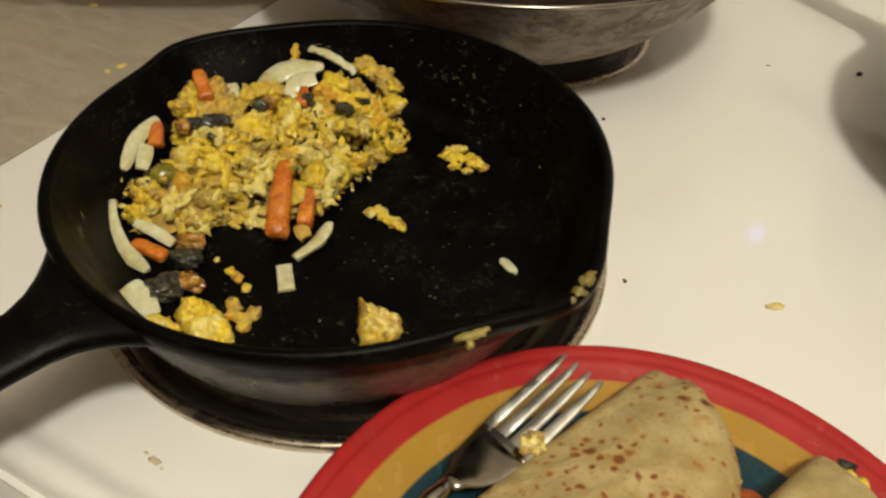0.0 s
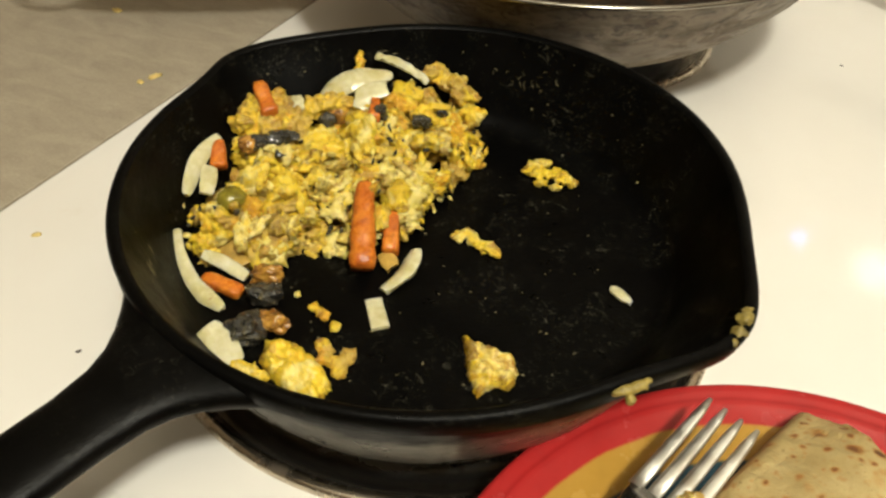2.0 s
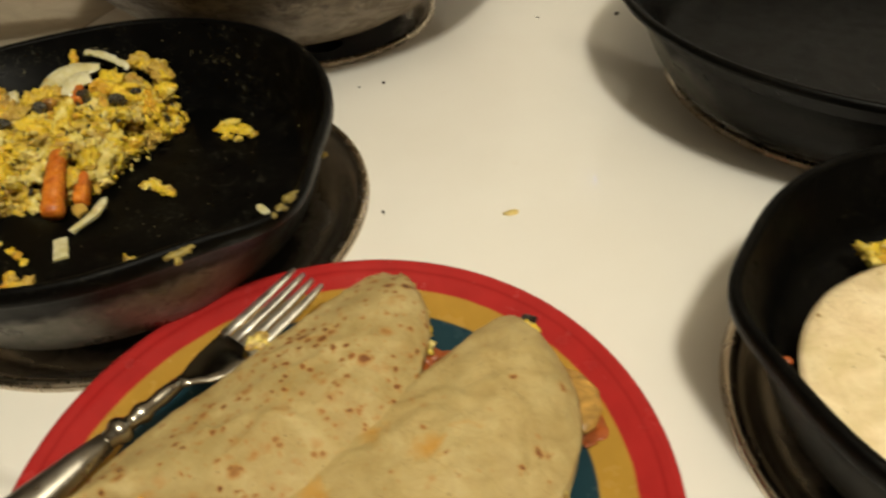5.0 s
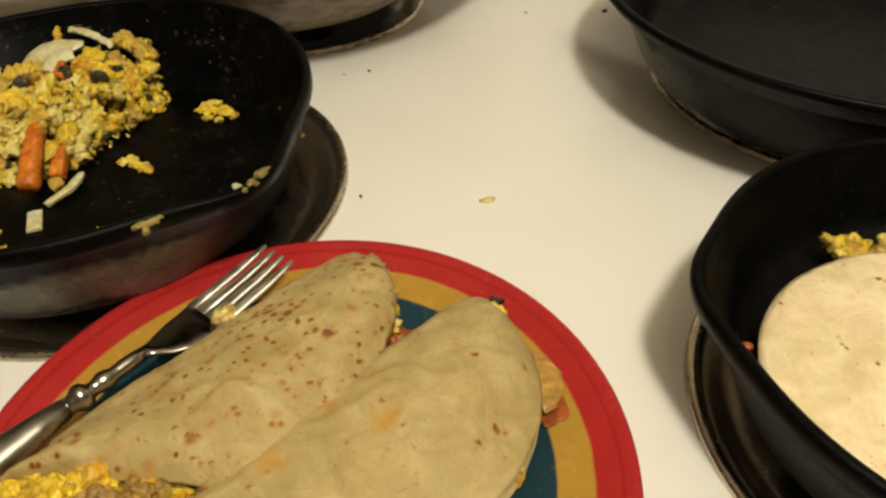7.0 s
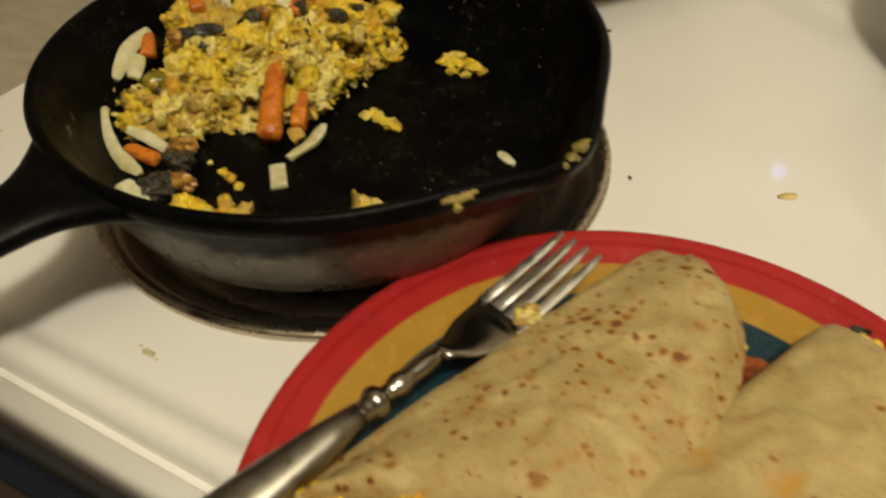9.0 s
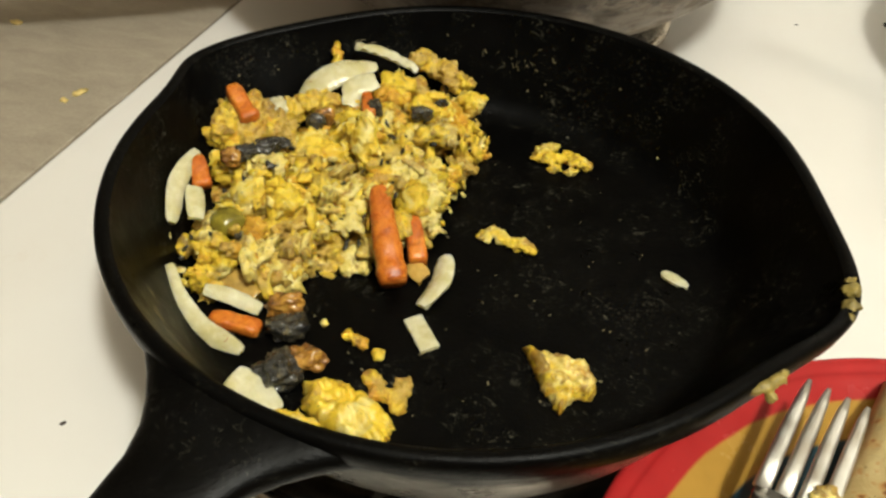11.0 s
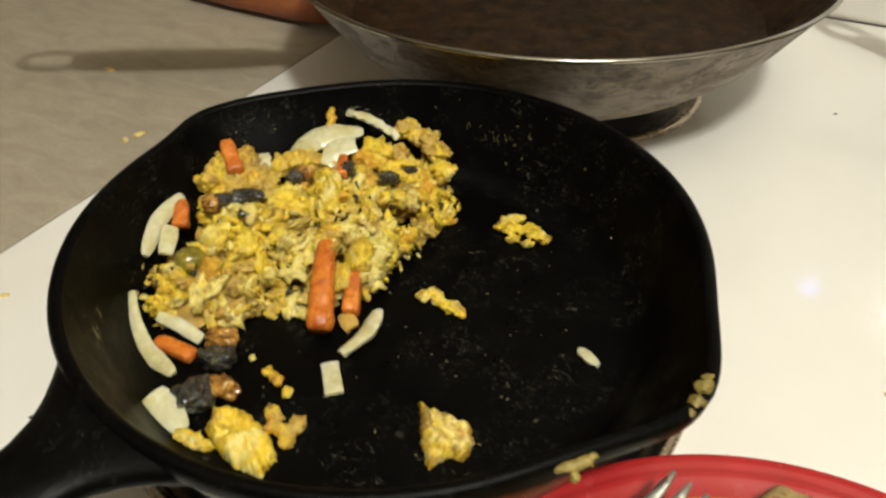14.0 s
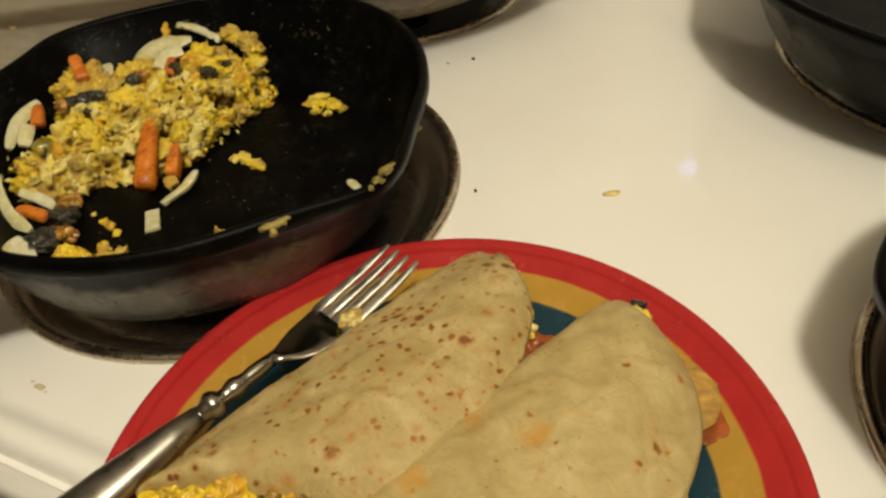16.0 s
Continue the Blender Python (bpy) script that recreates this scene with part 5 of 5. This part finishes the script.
for k in range(70):
    a, q = rnd.uniform(0, 6.28), math.sqrt(rnd.random()) * 0.074
    r = rnd.uniform(0.004, 0.008)
    lump(b, (0.330 + q * math.cos(a), 0.068 + q * math.sin(a), 0.022 + r + rnd.uniform(0, 0.007)), (r * 1.2, r, r * 0.7), 1000 + k, 2, 0.6, 0.3, Matrix.Rotation(a, 3, "Z"))
for k in range(14):
    r = rnd.uniform(0.003, 0.006)
    curd(b, (0.322 + rnd.uniform(-0.012, 0.030), 0.151 + rnd.uniform(-0.007, 0.006), 0.034 + rnd.uniform(0, 0.008)), (r * 1.2, r, r * 0.8), 1100 + k, 3, Matrix.Rotation(k, 3, "Z"))
tagged(solo("egg_filling", b, EGG_BROWN, Matrix.Identity(4), "scrambled egg filling under the flat tortilla", "scrambled eggs"), kind="stuff")

# sauce by the flat tortilla
b = bmesh.new()
for k in range(6):
    r = rnd.uniform(0.0015, 0.0028)
    lump(b, (0.2400 + 0.0012 * k, 0.1000 + rnd.uniform(-0.002, 0.002), 0.0400 + rnd.uniform(-0.003, 0.001)), (r * 1.3, r, r * 0.8), 1480 + k, 2, 0.5, 0.3)
fuse(solo("sauce_smear", b, SALSA, Matrix.Identity(4), "orange-red sauce at the flat tortilla's edge", "sauce"), 0.0008)

# sauce on the plate
b = bmesh.new()
for k in range(10):
    r = rnd.uniform(0.003, 0.006)
    lump(b, (0.166 + rnd.uniform(-0.010, 0.008), 0.100 + rnd.uniform(-0.006, 0.006), 0.0150), (r * 1.3, r * 1.1, r * 0.22), 1400 + k, 2, 0.4, 0.2)
fuse(solo("sauce_smear", b, SALSA, Matrix.Identity(4), "orange-red sauce smear on the plate's rim", "sauce"), 0.0009)
b = bmesh.new()
for k in range(16):
    r = rnd.uniform(0.0025, 0.0048)
    lump(b, (0.1105 + rnd.uniform(-0.008, 0.007), 0.1420 + rnd.uniform(-0.009, 0.008), 0.0190 + rnd.uniform(-0.002, 0.002)), (r * 1.3, r, r * 0.9), 1450 + k, 2, 0.5, 0.3)
fuse(solo("sauce_smear", b, SALSA, Matrix.Identity(4), "orange-red sauce between the folded tortillas", "sauce"), 0.0009)
b = bmesh.new()
for k in range(6):
    curd(b, (0.0295 + rnd.uniform(-0.003, 0.005), 0.1640 + rnd.uniform(-0.004, 0.003), 0.0335), (0.0034, 0.0028, 0.0020), 1500 + k, 3)
fuse(solo("egg_scrap", b, EGG_FRIED, Matrix.Identity(4), "bit of egg caught between the fork tines", "egg"))

b = bmesh.new()
loft(b, [(Vector(q), Vector((0.9, 0.42, 0)), Vector((0, 0, 1)), w * (1 + 0.3 * noise.noise(Vector(q) * 300)), 0.0009) for q, w in (((0.1585, 0.1330, 0.0190), 0.0030), ((0.1640, 0.1240, 0.0195), 0.0070), ((0.1670, 0.1130, 0.0195), 0.0085), ((0.1670, 0.1040, 0.0195), 0.0060), ((0.1650, 0.0980, 0.0190), 0.0030))], 20, 2.4)
solo("onion_strip", b, ORANGE_ONION, Matrix.Identity(4), "amber fried onion piece slipping from a folded tortilla", "onion")

# ---- crumbs ----
CRUMBS = [((0.172, 0.266, 0), 0.0045, YELLOW_BIT, "yellow egg flake on the white enamel"), ((0.114, 0.444, 0), 0.0020, SPECK, "dark crumb on the white enamel"), ((-0.294, 0.621, -0.0015), 0.0048, YELLOW_BIT, "yellow egg flake on the counter"),
          ((-0.239, 0.515, -0.0015), 0.0050, YELLOW_BIT, "yellow egg flake on the counter"), ((-0.247, 0.508, -0.0015), 0.0036, YELLOW_BIT, "yellow egg flake on the counter"), ((-0.260, 0.347, 0), 0.0028, YELLOW_BIT, "yellow crumb on the white enamel"),
          ((0.097, 0.285, 0), 0.0016, SPECK, "dark crumb on the white enamel"), ((0.256, 0.521, 0), 0.0014, SPECK, "tiny dark crumb on the white enamel"), ((0.322, 0.5085, 0), 0.0036, SPECK, "dark flake on the enamel beside a skillet"),
          ((0.095, 0.442, 0), 0.0012, SPECK, "tiny dark crumb on the white enamel"), ((-0.213, 0.266, 0), 0.0014, SPECK, "tiny dark crumb on the white enamel")]
for i, (p, r, mt, label) in enumerate(CRUMBS):
    b = bmesh.new()
    lump(b, (0, 0, r * 0.12), (r, r * 0.6, r * 0.22), 1600 + i, 2, 0.5, 0.2, Matrix.Rotation(i * 1.3, 3, "Z"))
    solo("crumb", b, mt, Matrix.Translation(p), label, "crumb", "crumbs round the pans")

b = bmesh.new()
for k, (x, y, rx, ry) in enumerate(((0.0, 0.0, 0.0032, 0.0016), (-0.0060, 0.0014, 0.0012, 0.0007), (0.0052, -0.0012, 0.0010, 0.0006))):
    lump(b, (x, y, 0.00002), (rx, ry, 0.00007), 1700 + k, 3, 0.5, 0.3)
solo("food_stain", b, STAIN, Matrix.Translation((-0.124, 0.178, 0.0)) @ Matrix.Rotation(-0.5, 4, "Z"), "brown dried food smear on the white enamel", "stain")

# ---- spoon on the counter ----
spoon = thing("spoon", Matrix.Identity(4), "steel utensil handle lying on the counter", "spoon")
b = bmesh.new()
p0, p1 = Vector((-0.440, 0.727, 0.004)), Vector((-0.640, 0.800, 0.006))
d = (p1 - p0).normalized()
s = Vector((-d.y, d.x, 0))
loft(b, [(p0 + d * t, s, Vector((0, 0, 1)), w, h) for t, w, h in ((0, 0.004, 0.0015), (0.006, 0.0085, 0.0025), (0.03, 0.0090, 0.0026), (0.08, 0.006, 0.0024), (0.14, 0.004, 0.0024), (0.20, 0.004, 0.0024))], 20, 2.4)
part("spoon_handle", b, FORK_STEEL, spoon)

# ---- wooden-handled utensil behind the skillet ----
spatula = thing("spatula", Matrix.Identity(4), "utensil with a reddish wooden handle lying by the pan", "spatula")
p0, p1 = Vector((-0.106, 0.688, 0.0135)), Vector((-0.280, 0.788, 0.0135))
d = (p1 - p0).normalized()
s = Vector((-d.y, d.x, 0))
up = Vector((0, 0, 1))
part("handle", loft(bmesh.new(), [(p0 + d * t, s, up, w, h) for t, w, h in ((0.004, 0.0085, 0.0080), (0.012, 0.0115, 0.0100), (0.06, 0.0150, 0.0118), (0.13, 0.0150, 0.0118), (0.185, 0.012, 0.010), (0.192, 0.006, 0.005))], 24, 2.4), WOOD, spatula)
part("ferrule", loft(bmesh.new(), [(p0 + d * t, s, up, w, h) for t, w, h in ((-0.028, 0.0045, 0.0035), (-0.012, 0.0065, 0.0058), (0.006, 0.0092, 0.0086))], 20, 2.2), FORK_STEEL, spatula, "steel ferrule")
